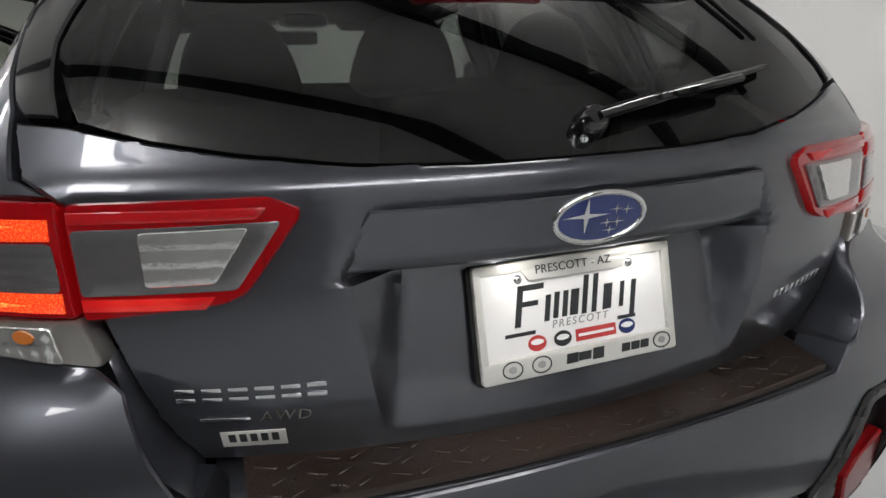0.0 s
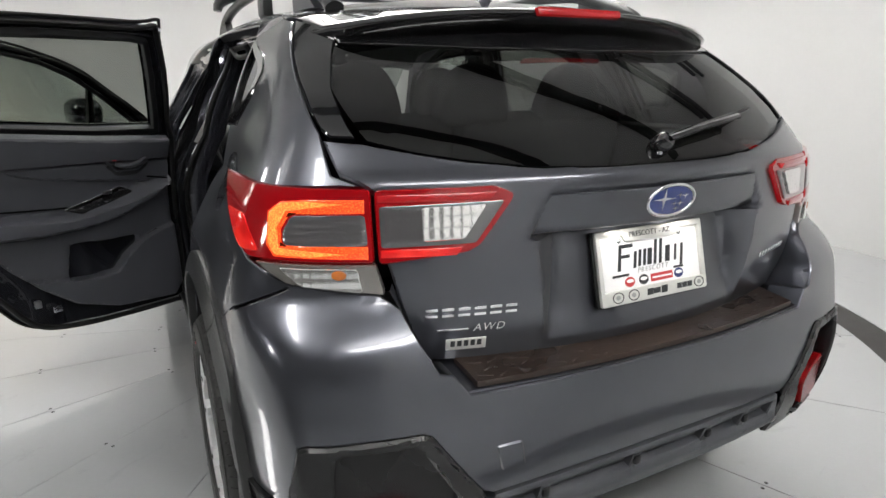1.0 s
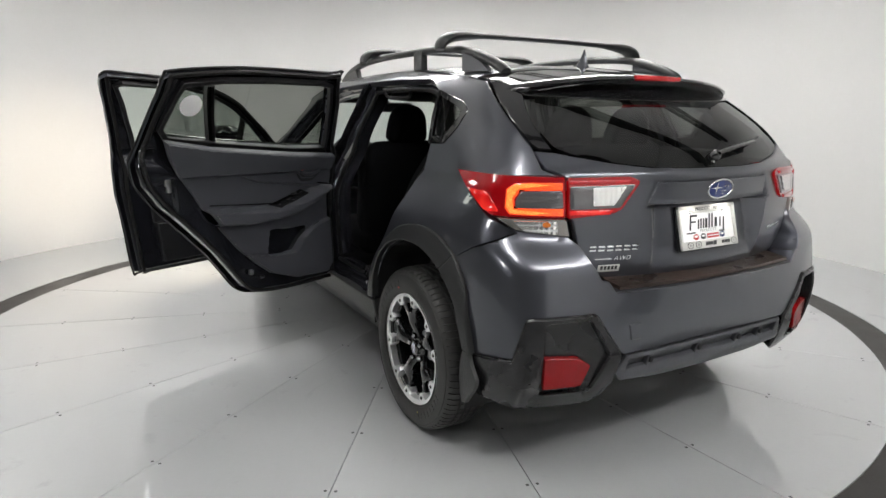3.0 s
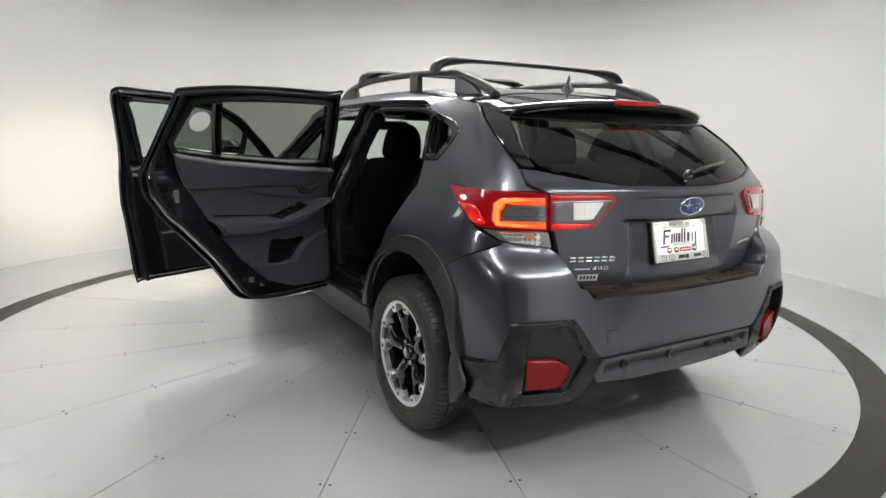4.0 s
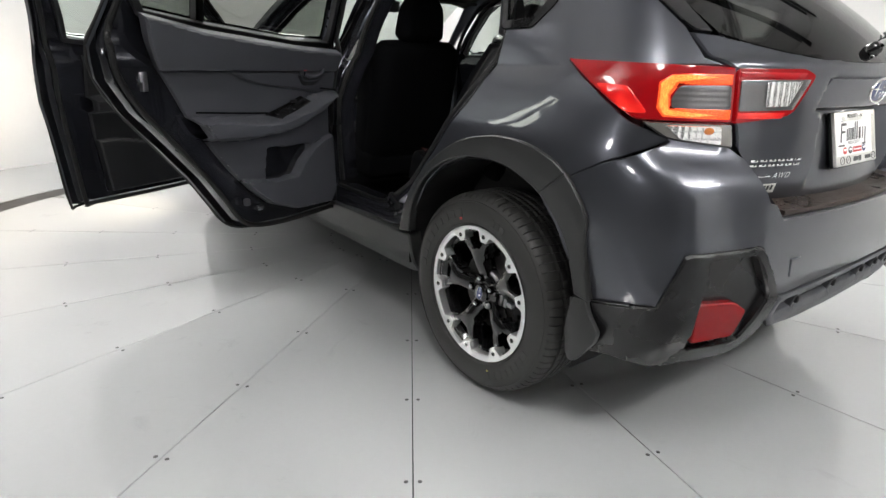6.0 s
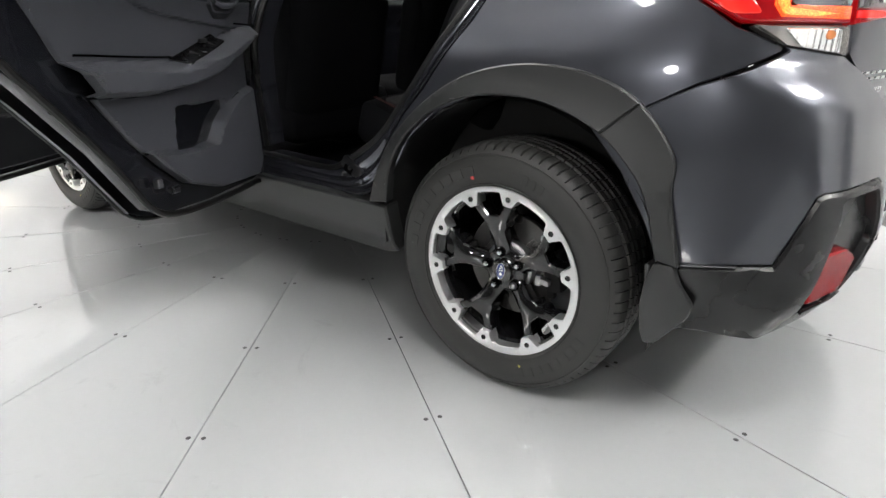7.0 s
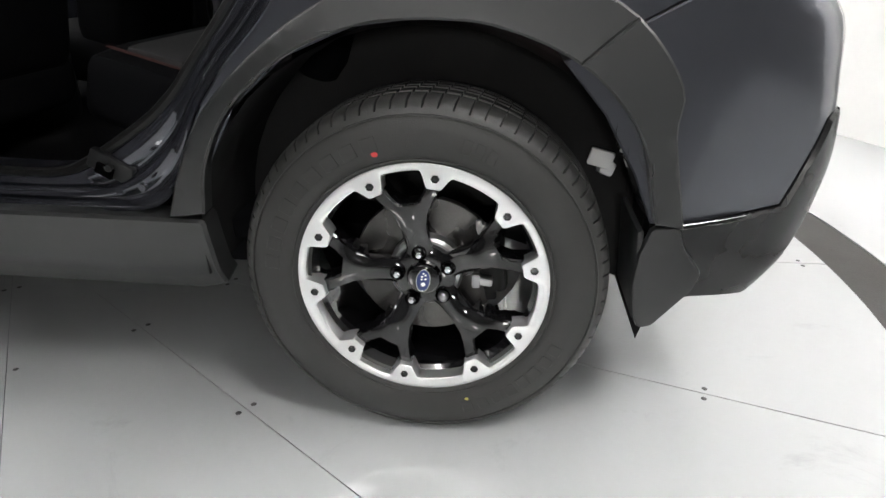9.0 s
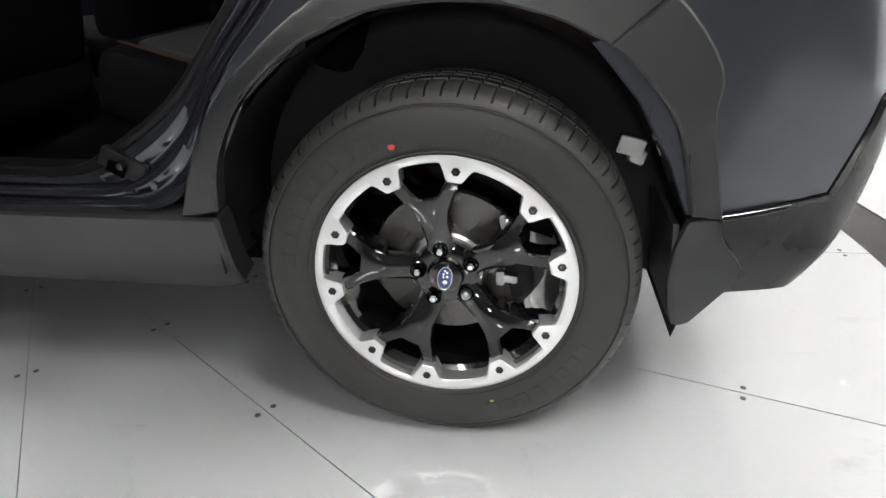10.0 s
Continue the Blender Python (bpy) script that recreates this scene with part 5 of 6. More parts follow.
# dividing bar and round white sticker in the rear door's window
bar = [(0.300, 1.436), (0.332, 1.442), (0.402, 1.190), (0.370, 1.194)]
part("window_bar", tidy(sheet(bar, flankmap, (0.05, 0.05), off=-0.008, rim=0.003, drop=0.003, thick=0.03), False, HINGE_R), TRIMDARK, rd)
dot = [(0.262 + a, 1.348 + b) for a, b in oval(0.050, 0.044, 28)]
part("window_sticker", tidy(sheet(dot, flankmap, (0.05, 0.05), off=-0.0225, rim=0, thick=0.0006), False, HINGE_R), WHITEPAINT, rd, "round white sticker")
# front door's quarter light bar and mirror
part("window_bar", tidy(sheet([(1.80, 1.30), (1.825, 1.28), (1.845, 1.11), (1.82, 1.11)], flankmap, (0.05, 0.05), off=-0.008, rim=0.003, drop=0.003, thick=0.03), False, HINGE_F), TRIMDARK, fd)
for mirrored, m, owner in ((False, HINGE_F, fd), (True, None, car)):
    shell = bmesh.new()
    bmesh.ops.create_uvsphere(shell, u_segments=24, v_segments=16, radius=1.0)
    for v in shell.verts:
        k = v.co
        v.co = Vector((-1.03 + 0.125 * math.copysign(abs(k.x) ** 0.7, k.x), 1.93 + 0.075 * math.copysign(abs(k.y) ** 0.8, k.y), 1.165 + 0.078 * math.copysign(abs(k.z) ** 0.7, k.z)))
    arm = box((0.14, 0.06, 0.035), 0.012, Matrix.Translation((-0.86, 1.95, 1.10)), 3)
    part("door_mirror", tidy(joined(shell, arm), mirrored, m), GLOSSBLACK, owner, "gloss black door mirror")

# ---- door openings, pillars, interior ----
def jamb(path, mirrored):
    """The stepped frame round a door opening: swept inwards and into the car."""
    steps = ((-0.004, 0.004), (0.0, 0.018), (0.016, 0.026), (0.022, 0.040), (0.040, 0.046), (0.044, 0.060), (0.056, 0.064), (0.058, 0.085), (0.058, 0.10))
    bm = bmesh.new()
    rows = []
    mid = Vector((sum(p[0] for p in path) / len(path), sum(p[1] for p in path) / len(path)))
    pts = [Vector((v.x, v.y)) for v in spline([(a, b, 0) for a, b in path], 4)]
    for i, p in enumerate(pts):
        d = pts[min(i + 1, len(pts) - 1)] - pts[max(i - 1, 0)]
        n = Vector((-d.y, d.x)).normalized()
        if n.dot(mid - p) < 0:
            n = -n
        row = []
        for a, b in steps:
            q = p + n * a
            row.append(bm.verts.new((-side(q.x, q.y) + b, q.x, q.y)))
        rows.append(row)
    for a, b in zip(rows, rows[1:]):
        for j in range(len(steps) - 1):
            bm.faces.new((a[j], a[j + 1], b[j + 1], b[j]))
    if mirrored:
        mirror_x(bm)
    return bm


# paired points, outer edge and inner seal, round the rear opening
REAR_PAIRS = (((1.14, 0.455), (1.10, 0.500)), ((0.95, 0.449), (0.92, 0.497)), ((0.75, 0.447), (0.79, 0.496)), ((0.60, 0.449), (0.725, 0.502)), ((0.53, 0.458), (0.672, 0.524)),
              ((0.482, 0.485), (0.60, 0.566)), ((0.448, 0.535), (0.525, 0.615)), ((0.422, 0.598), (0.468, 0.664)), ((0.386, 0.663), (0.430, 0.708)), ((0.332, 0.731), (0.390, 0.755)),
              ((0.264, 0.800), (0.325, 0.835)), ((0.133, 0.967), (0.200, 1.010)), ((0.076, 1.096), (0.148, 1.115)), ((0.071, 1.201), (0.140, 1.205)), ((0.134, 1.316), (0.195, 1.295)), ((0.207, 1.414), (0.262, 1.375)),
              ((0.36, 1.466), (0.40, 1.415)), ((0.63, 1.476), (0.63, 1.425)), ((0.95, 1.478), (0.93, 1.425)), ((1.06, 1.45), (1.00, 1.40)), ((1.12, 1.2), (1.055, 1.18)), ((1.15, 0.9), (1.085, 0.9)), ((1.14, 0.47), (1.08, 0.53)))


def rear_jamb(mirrored):
    """The stepped frame of the rear opening, and the line of its seal."""
    steps = ((-0.03, 0.004), (0.0, 0.012), (0.05, 0.022), (0.12, 0.024), (0.15, 0.040), (0.26, 0.042), (0.30, 0.034), (0.46, 0.040), (0.52, 0.062), (0.60, 0.064), (0.64, 0.056), (0.90, 0.062), (1.0, 0.085), (1.04, 0.15))
    outer = spline([(*p, 0) for p, q in REAR_PAIRS], 6)
    inner = spline([(*q, 0) for p, q in REAR_PAIRS], 6)
    bm = bmesh.new()
    rows = []
    for o, i in zip(outer, inner):
        row = []
        for k, depth in steps:
            q = o.lerp(i, k)
            row.append(bm.verts.new((-side(q.x, q.y) - haunch(q.x, q.y) + depth, q.x, q.y)))
        rows.append(row)
    for a, b in zip(rows, rows[1:]):
        for j in range(len(steps) - 1):
            bm.faces.new((a[j], a[j + 1], b[j + 1], b[j]))
    return (mirror_x(bm) if mirrored else bm), [(-side(i.x, i.y) - haunch(i.x, i.y) + 0.072, i.x, i.y) for i in inner]


FRONT_PATH = [(1.16, 0.47), (1.20, 0.447), (1.6, 0.447), (2.12, 0.45), (2.18, 0.52), (2.19, 0.95), (2.15, 1.14), (1.82, 1.39), (1.6, 1.44), (1.4, 1.468), (1.02, 1.475), (1.07, 1.35), (1.15, 1.0), (1.16, 0.48)]
for mirrored, hand in SIDES:
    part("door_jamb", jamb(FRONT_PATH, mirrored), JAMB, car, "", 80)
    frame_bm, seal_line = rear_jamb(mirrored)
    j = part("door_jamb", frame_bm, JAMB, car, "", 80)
    if not mirrored:
        part("rubber_seal", tube(seal_line, 0.011, 8), RUBBER, j)
    # centre pillar
    part("centre_pillar", tidy(sheet([(1.07, 1.478), (1.03, 1.478), (1.145, 1.0), (1.145, 0.45), (1.165, 0.45), (1.165, 0.95), (1.15, 1.1)], flankmap, (0.05, 0.04), off=-0.012, rim=0.003, drop=0.003, thick=0.05), mirrored, None), GLOSSBLACK, car)
    part("pillar_lining", tidy(sheet([(1.16, 1.44), (1.03, 1.44), (1.085, 1.10), (1.20, 1.10)], flankmap, (0.06, 0.04), off=-0.09, rim=0.006, drop=-0.006, thick=-0.02), mirrored, None), PILLARTRIM, car, "pale grey pillar lining")
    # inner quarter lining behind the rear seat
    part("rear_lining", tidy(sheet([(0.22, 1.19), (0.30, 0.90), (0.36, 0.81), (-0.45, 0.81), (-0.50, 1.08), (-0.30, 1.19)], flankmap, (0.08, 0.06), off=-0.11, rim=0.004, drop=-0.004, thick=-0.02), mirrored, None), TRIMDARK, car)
    part("rear_pillar_lining", tidy(sheet([(0.26, 1.44), (0.15, 1.20), (0.105, 1.20), (0.18, 1.42)], flankmap, (0.06, 0.05), off=-0.07, rim=0.003, drop=-0.003, thick=-0.02), mirrored, None), TRIM, car)
strike = part("door_striker", box((0.022, 0.092, 0.040), 0.006, pose(-0.798, 0.618, 0.520, 28, 0, 0)), TRIMDARK, car, "black door latch bracket")
part("striker_hole", box((0.006, 0.036, 0.024), 0.003, pose(-0.8155, 0.624, 0.516, 28)), DARK, strike)
part("striker_pin", tube([(-0.812, 0.612, 0.522), (-0.822, 0.612, 0.522)], 0.007, 8), TRIMDARK, strike)
part("sill_bolt", moved(lathe([(0.0, 0.008), (0.007, 0.008), (0.009, 0.0)], 12), pose(-0.846, 0.530, 0.498, 0, -90, 0)), JAMB, car)
headliner = part("headliner", sheet([(-0.05, -0.93), (1.9, -0.93), (1.9, 0.93), (-0.05, 0.93)], lambda y, s: (roofmap(y, s)[0], y, roofmap(y, s)[2] - 0.045), (0.15, 0.12), rim=0, thick=0.02), HEADLINER, car)
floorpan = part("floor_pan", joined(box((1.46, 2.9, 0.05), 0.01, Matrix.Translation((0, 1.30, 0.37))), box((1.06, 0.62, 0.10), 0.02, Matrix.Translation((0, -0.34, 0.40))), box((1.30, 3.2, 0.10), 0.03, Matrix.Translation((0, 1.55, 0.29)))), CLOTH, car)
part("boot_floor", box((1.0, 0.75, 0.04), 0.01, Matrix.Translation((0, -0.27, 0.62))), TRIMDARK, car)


def cushion(size, m, r=0.05, puff=0.012, cuts=8):
    """A padded block: rounded, slightly swollen."""
    bm = bmesh.new()
    bmesh.ops.create_cube(bm, size=2.0)
    bmesh.ops.subdivide_edges(bm, edges=bm.edges[:], cuts=cuts, use_grid_fill=True)
    hx, hy, hz = (s / 2 for s in size)
    for v in bm.verts:
        p = Vector((v.co.x * hx, v.co.y * hy, v.co.z * hz))
        core = Vector((max(-hx + r, min(hx - r, p.x)), max(-hy + r, min(hy - r, p.y)), max(-hz + r, min(hz - r, p.z))))
        d = p - core
        q = core + d.normalized() * r if d.length > 1e-6 else p
        q *= 1 + puff * (1 - abs(v.co.x) ** 2) * (1 - abs(v.co.y) ** 2) * 2
        v.co = q
    return moved(bm, m)


def headrest(size, m, r, top):
    """A cushion that narrows towards a rounded top."""
    bm = cushion(size, Matrix(), r, 0.012, 12)
    for v in bm.verts:
        k = max(0.0, min(1.0, v.co.z / size[2] + 0.5))
        v.co.x *= 1 - top * k ** 2.4
        v.co.z -= 0.9 * top * size[2] * (abs(v.co.x) / (size[0] / 2)) ** 2 * k
    return moved(bm, m)


def seat(x, y, label, rest=1.275):
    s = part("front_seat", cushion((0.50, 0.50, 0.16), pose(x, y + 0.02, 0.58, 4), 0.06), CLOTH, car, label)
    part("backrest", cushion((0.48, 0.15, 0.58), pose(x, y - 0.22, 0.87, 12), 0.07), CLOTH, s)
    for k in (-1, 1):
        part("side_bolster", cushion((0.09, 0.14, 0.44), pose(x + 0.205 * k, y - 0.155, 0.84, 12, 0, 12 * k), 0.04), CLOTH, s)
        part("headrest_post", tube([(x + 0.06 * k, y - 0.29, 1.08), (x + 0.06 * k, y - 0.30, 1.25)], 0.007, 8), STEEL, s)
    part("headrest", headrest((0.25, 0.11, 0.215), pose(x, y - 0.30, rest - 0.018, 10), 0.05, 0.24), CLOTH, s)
    return s


part("rear_view_mirror", cushion((0.24, 0.035, 0.07), pose(-0.02, 1.93, 1.365, 8), 0.017, 0), TRIMDARK, car)
part("roof_console", cushion((0.20, 0.30, 0.06), pose(0, 1.72, 1.435, 4), 0.025, 0), TRIMDARK, car)
for sx in (-0.36, 0.36):
    part("sun_visor", cushion((0.36, 0.16, 0.022), pose(sx, 1.78, 1.41, 12), 0.010, 0), HEADLINER, car)
part("grab_handle", tube(spline([(-0.60, 0.55, 1.425), (-0.585, 0.58, 1.395), (-0.582, 0.70, 1.39), (-0.585, 0.82, 1.395), (-0.60, 0.85, 1.425)], 4), 0.009, 8), TRIMDARK, car)
seat(-0.37, 1.35, "black cloth front seat with headrest")
seat(0.37, 1.35, "black cloth front seat with headrest")
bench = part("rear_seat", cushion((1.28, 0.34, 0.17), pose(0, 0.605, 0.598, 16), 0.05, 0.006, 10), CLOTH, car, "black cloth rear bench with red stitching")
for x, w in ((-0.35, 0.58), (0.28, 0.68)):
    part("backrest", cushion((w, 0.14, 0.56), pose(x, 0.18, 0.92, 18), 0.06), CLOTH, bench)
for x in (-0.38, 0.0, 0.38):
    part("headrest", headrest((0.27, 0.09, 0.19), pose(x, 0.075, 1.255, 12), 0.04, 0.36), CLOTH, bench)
STITCH = mat("red_stitching", (0.045, 0.010, 0.008), 0.8)
INSERT = mat("grey_seat_insert", (0.030, 0.030, 0.031), 0.85, grain=0.2, scale=60, bump=0.6, bump_scale=900, spec=0.2)
BENCH_M = pose(0, 0.605, 0.598, 16)
for x in (-0.604, -0.594):
    part("stitching", tube([BENCH_M @ Vector((x, y, 0.0875)) for y in (-0.15, 0.0, 0.13)], 0.0013, 6), STITCH, bench, "line of red stitching")
part("seat_insert", cushion((0.42, 0.26, 0.03), BENCH_M @ Matrix.Translation((-0.36, -0.02, 0.080)), 0.014, 0), INSERT, bench, "grey cloth seat insert")
part("dashboard", joined(cushion((1.36, 0.45, 0.26), pose(0, 2.22, 0.95), 0.09), cushion((0.26, 0.9, 0.3), pose(0, 1.75, 0.52), 0.06)), TRIMDARK, car)
part("steering_wheel", joined(tube([(-0.37 + 0.185 * math.cos(a), 1.86 + 0.06 * math.sin(a), 0.98 + 0.175 * math.sin(a)) for a in [2 * math.pi * i / 32 for i in range(32)]], 0.016, 10, loop=True),
                              cushion((0.16, 0.06, 0.12), pose(-0.37, 1.88, 0.97, -18), 0.028), tube([(-0.37, 1.9, 0.96), (-0.37, 2.1, 0.88)], 0.03, 10)), TRIMDARK, car, "black steering wheel")

# ---- front of the car ----
def screenmap(y, s):
    t = (y - 1.93) / 0.72
    z = 1.462 - 0.40 * t ** 1.12 if t > 0 else 1.462
    return (s * (0.60 + 0.13 * t), y - 0.05 * s * s * 0.0, z - 0.035 * s * s)


ws = part("windscreen", sheet([(1.94, -1), (2.62, -1), (2.62, 1), (1.94, 1)], screenmap, (0.12, 0.12), rim=0, thick=0.005), CLEARGLASS, car)
ws.visible_shadow = False
part("bonnet", sheet([(2.56, -1), (2.9, -1), (3.30, -0.96), (3.44, -0.8), (3.47, 0), (3.44, 0.8), (3.30, 0.96), (2.9, 1), (2.56, 1)],
                     lambda y, s: (s * (0.74 - 0.10 * step(2.7, 3.5, y)), y, 1.075 - 0.17 * (max(0.0, y - 2.56) / 0.9) ** 1.7 - 0.05 * s ** 4), (0.06, 0.08), thick=0.03), PAINT, car)
front = [(-1.02, 0.90), (-0.95, 0.42), (-0.55, 0.26), (0.0, 0.24), (0.55, 0.26), (0.95, 0.42), (1.02, 0.90), (0.55, 0.93), (0.0, 0.93), (-0.55, 0.93)]
nose = part("front_bumper", sheet(front, frontmap, (0.05, 0.03), rim=0.005, drop=0.005, thick=0.03), PAINT, car)
part("grille", sheet(rounded([(-0.42, 0.84), (-0.36, 0.66), (0.36, 0.66), (0.42, 0.84)], 0.03), frontmap, (0.05, 0.02), off=lambda u, z, p: 0.006 + 0.006 * math.cos(z * 150), rim=0.004, drop=0.004, thick=0.02), GLOSSBLACK, nose)
part("lower_grille", sheet(rounded([(-0.8, 0.50), (-0.7, 0.30), (0.7, 0.30), (0.8, 0.50)], 0.03), frontmap, (0.05, 0.03), off=0.008, rim=0.004, drop=0.004, thick=0.02), CLAD, nose)
for s in (-1, 1):
    part("headlamp", sheet(rounded([(s * 0.48, 0.86), (s * 0.50, 0.72), (s * 0.80, 0.74), (s * 0.98, 0.88)], 0.02), frontmap, (0.05, 0.03), off=0.010, rim=0.004, drop=0.006, thick=0.02), CLEARLENS, nose, "clear headlamp")
# warm spots added beside the wing for the glow on wall and floor
for watts, spread, goal in ((85, 52, (-2.28, 4.94, 0.80)), (45, 80, (-1.6, 3.25, 0.0))):
    spot = bpy.data.lights.new("glow_spot", "SPOT")
    spot.energy, spot.spot_size, spot.spot_blend, spot.shadow_soft_size, spot.color = watts, radians(spread), 1.0, 0.05, (1.0, 0.84, 0.62)
    so = new("glow_spot", spot)
    so.matrix_basis = look((-0.86, 3.16, 0.75), goal)

for z in (0.72, 1.02):
    hinge = joined(box((0.05, 0.035, 0.06), 0.006, pose(-0.842, 1.175, z)), box((0.075, 0.03, 0.045), 0.006, pose(-0.885, 1.145, z, 0, 0, 30)), tube([(-0.862, 1.158, z - 0.035), (-0.862, 1.158, z + 0.035)], 0.010, 10))
    part("door_hinge", hinge, JAMB, car)
    part("hinge_bolt", moved(lathe([(0.0, 0.008), (0.006, 0.008), (0.007, 0.0)], 6), pose(-0.868, 1.178, z + 0.012, 0, -90, 0)), STEEL, car)
part("door_check", box((0.11, 0.018, 0.026), 0.004, pose(-0.895, 1.13, 0.88, 0, 0, 22)), STEEL, car, "steel door check strap")
# courtesy glow from the plate lamps under the tailgate's lip
for x in (-0.10, 0.10):
    a = bpy.data.lights.new("plate_lamp", "AREA")
    a.shape, a.size, a.size_y, a.energy, a.color = "RECTANGLE", 0.035, 0.015, 0.05, (1.0, 0.96, 0.9)
    ao = new("plate_lamp", a)
    ao.matrix_basis = look((x, -0.742, 0.990), (x * 0.7, -0.715, 0.90))

# ---- roof rails, cross bars, aerial ----
for s in (-1, 1):
    top = [(-0.498, -0.105, 1.470), (-0.50, -0.08, 1.490), (-0.502, 0.0, 1.525), (-0.505, 0.12, 1.562), (-0.508, 0.26, 1.588), (-0.51, 0.5, 1.605), (-0.512, 0.8, 1.612), (-0.512, 1.1, 1.612), (-0.51, 1.35, 1.600), (-0.505, 1.55, 1.570), (-0.495, 1.70, 1.525)]
    pts = spline([(s * -x, y, z) for x, y, z in top], 4)
    rail = part("roof_rail", tube(pts, [0.025 if i < 14 else 0.021 for i in range(len(pts))], 12, flat=0.85), CLAD, car, "black raised roof rail")
    part("rail_foot", box((0.035, 0.085, 0.09), 0.006, Matrix.Translation((s * 0.515, 0.60, 1.563)), 2), CLAD, rail)
    wedge = flat([(-0.03, 1.478), (0.185, 1.490), (0.185, 1.568), (0.12, 1.552), (0.04, 1.520)], 0.03, 0.004, Matrix(((0, 0, 1, s * 0.512 - 0.015), (1, 0, 0, 0), (0, 1, 0, 0), (0, 0, 0, 1))))
    part("rail_foot", wedge, GREYPLASTIC, rail)
    wedge = flat([(1.40, 1.50), (1.73, 1.49), (1.66, 1.53), (1.56, 1.562), (1.44, 1.585)], 0.03, 0.004, Matrix(((0, 0, 1, s * 0.507 - 0.015), (1, 0, 0, 0), (0, 1, 0, 0), (0, 0, 0, 1))))
    part("rail_foot", wedge, CLAD, rail)
for y, lift in ((0.27, 0.0), (1.15, 0.006)):
    half = [(0.592, 1.584, 0.036), (0.582, 1.612, 0.046), (0.548, 1.636, 0.050), (0.49, 1.648, 0.046), (0.42, 1.653, 0.036), (0.36, 1.655, 0.027), (0.22, 1.657, 0.025), (0.0, 1.658, 0.025)]
    row = [(-x, z, r) for x, z, r in half] + [(x, z, r) for x, z, r in reversed(half[:-1])]
    line = spline([(x, y, z + lift) for x, z, r in row], 3)
    rads = [v.x for v in spline([(r, 0, 0) for x, z, r in row], 3)]
    part("roof_cross_bar", tube(line, rads, 12, flat=0.46), CLAD, car, "black aero cross bar on the roof rails")
fin = bmesh.new()
rows = []
for t, w, y0, y1 in ((0.0, 0.018, -0.035, 0.085), (0.15, 0.011, -0.026, 0.050), (0.45, 0.007, -0.018, 0.026), (0.8, 0.004, -0.010, 0.010), (1.0, 0.002, -0.004, 0.002)):
    z = roof_mid(0.03) - 0.004 + 0.078 * t
    rows.append([fin.verts.new((w * math.cos(a), (y0 + y1) / 2 + (y1 - y0) / 2 * math.sin(a), z)) for a in [2 * math.pi * i / 16 for i in range(16)]])
for a, b in zip(rows, rows[1:]):
    for i in range(16):
        fin.faces.new((a[i], a[(i + 1) % 16], b[(i + 1) % 16], b[i]))
fin.faces.new(rows[-1])
part("roof_aerial", fin, PAINT, car, "shark-fin roof aerial")

# ---- number plate, badges and wiper on the tailgate ----
PLATE_M = Matrix.Translation((0.0, -0.712, 0.902)) @ pose(0, 0, 0, 76, 0, 0)


def letters(text, size, m, material, parent, name, spread=1.0, shear=0.0):
    c = bpy.data.curves.new(name, "FONT")
    c.body, c.size, c.align_x, c.align_y, c.extrude, c.shear, c.space_character = text, size, "CENTER", "CENTER", 0.0004, shear, spread
    ob = bpy.data.objects.new(name, c)
    scene.collection.objects.link(ob)
    me = bpy.data.meshes.new_from_object(ob)
    bpy.data.objects.remove(ob)
    me.transform(m)
    me.materials.append(material)
    o = new(name, me)
    o.parent = parent
    return o


def slab(w, h, d, m, bevel=0.0006, r=0.0):
    o = [(-w / 2, -h / 2), (w / 2, -h / 2), (w / 2, h / 2), (-w / 2, h / 2)]
    return flat(rounded(o, r, 4) if r else o, d, bevel, m)


plate = part("number_plate", slab(0.300, 0.148, 0.003, PLATE_M, 0.0006, 0.008), WHITEPAINT, car, "white dealer plate in a silver frame")
frame_parts = [flat(rounded([(-0.156, -0.080), (0.156, -0.080), (0.156, -0.050), (-0.156, -0.050)], 0.006, 3), 0.009, 0.002), flat(rounded([(-0.156, 0.066), (0.156, 0.066), (0.156, 0.080), (-0.156, 0.080)], 0.005, 3), 0.009, 0.002),
               flat([(-0.156, -0.055), (-0.145, -0.055), (-0.145, 0.070), (-0.156, 0.070)], 0.009, 0.002), flat([(0.145, -0.055), (0.156, -0.055), (0.156, 0.070), (0.145, 0.070)], 0.009, 0.002),
               flat(rounded([(-0.075, 0.052), (0.075, 0.052), (0.085, 0.068), (-0.085, 0.068)], 0.004, 2), 0.0088, 0.001)]
part("plate_frame", moved(joined(*frame_parts), PLATE_M @ Matrix.Translation((0, 0, 0.002))), FRAMEGREY, plate, "silver plastic plate frame")
part("plate_backing", moved(slab(0.318, 0.164, 0.006, Matrix.Identity(4), 0.001, 0.010), PLATE_M @ Matrix.Translation((-0.003, -0.001, -0.005))), RUBBER, plate)
letters("PRESCOTT - AZ", 0.0165, PLATE_M @ Matrix.Translation((-0.005, 0.0655, 0.0115)), INK, plate, "frame_lettering", 1.05)
letters("PRESCOTT", 0.0150, PLATE_M @ Matrix.Translation((0.002, -0.0145, 0.0034)), INKGREY, plate, "plate_lettering", 1.35, 0.2)


def bar(x, y, w, h, material, z=0.0032, skew=0.18, name="dark_bar"):
    o = [(x - w / 2 - h * skew / 2, y - h / 2), (x + w / 2 - h * skew / 2, y - h / 2), (x + w / 2 + h * skew / 2, y + h / 2), (x - w / 2 + h * skew / 2, y + h / 2)]
    part(name, flat(o, 0.0006, 0, PLATE_M @ Matrix.Translation((0, 0, z))), material, plate)


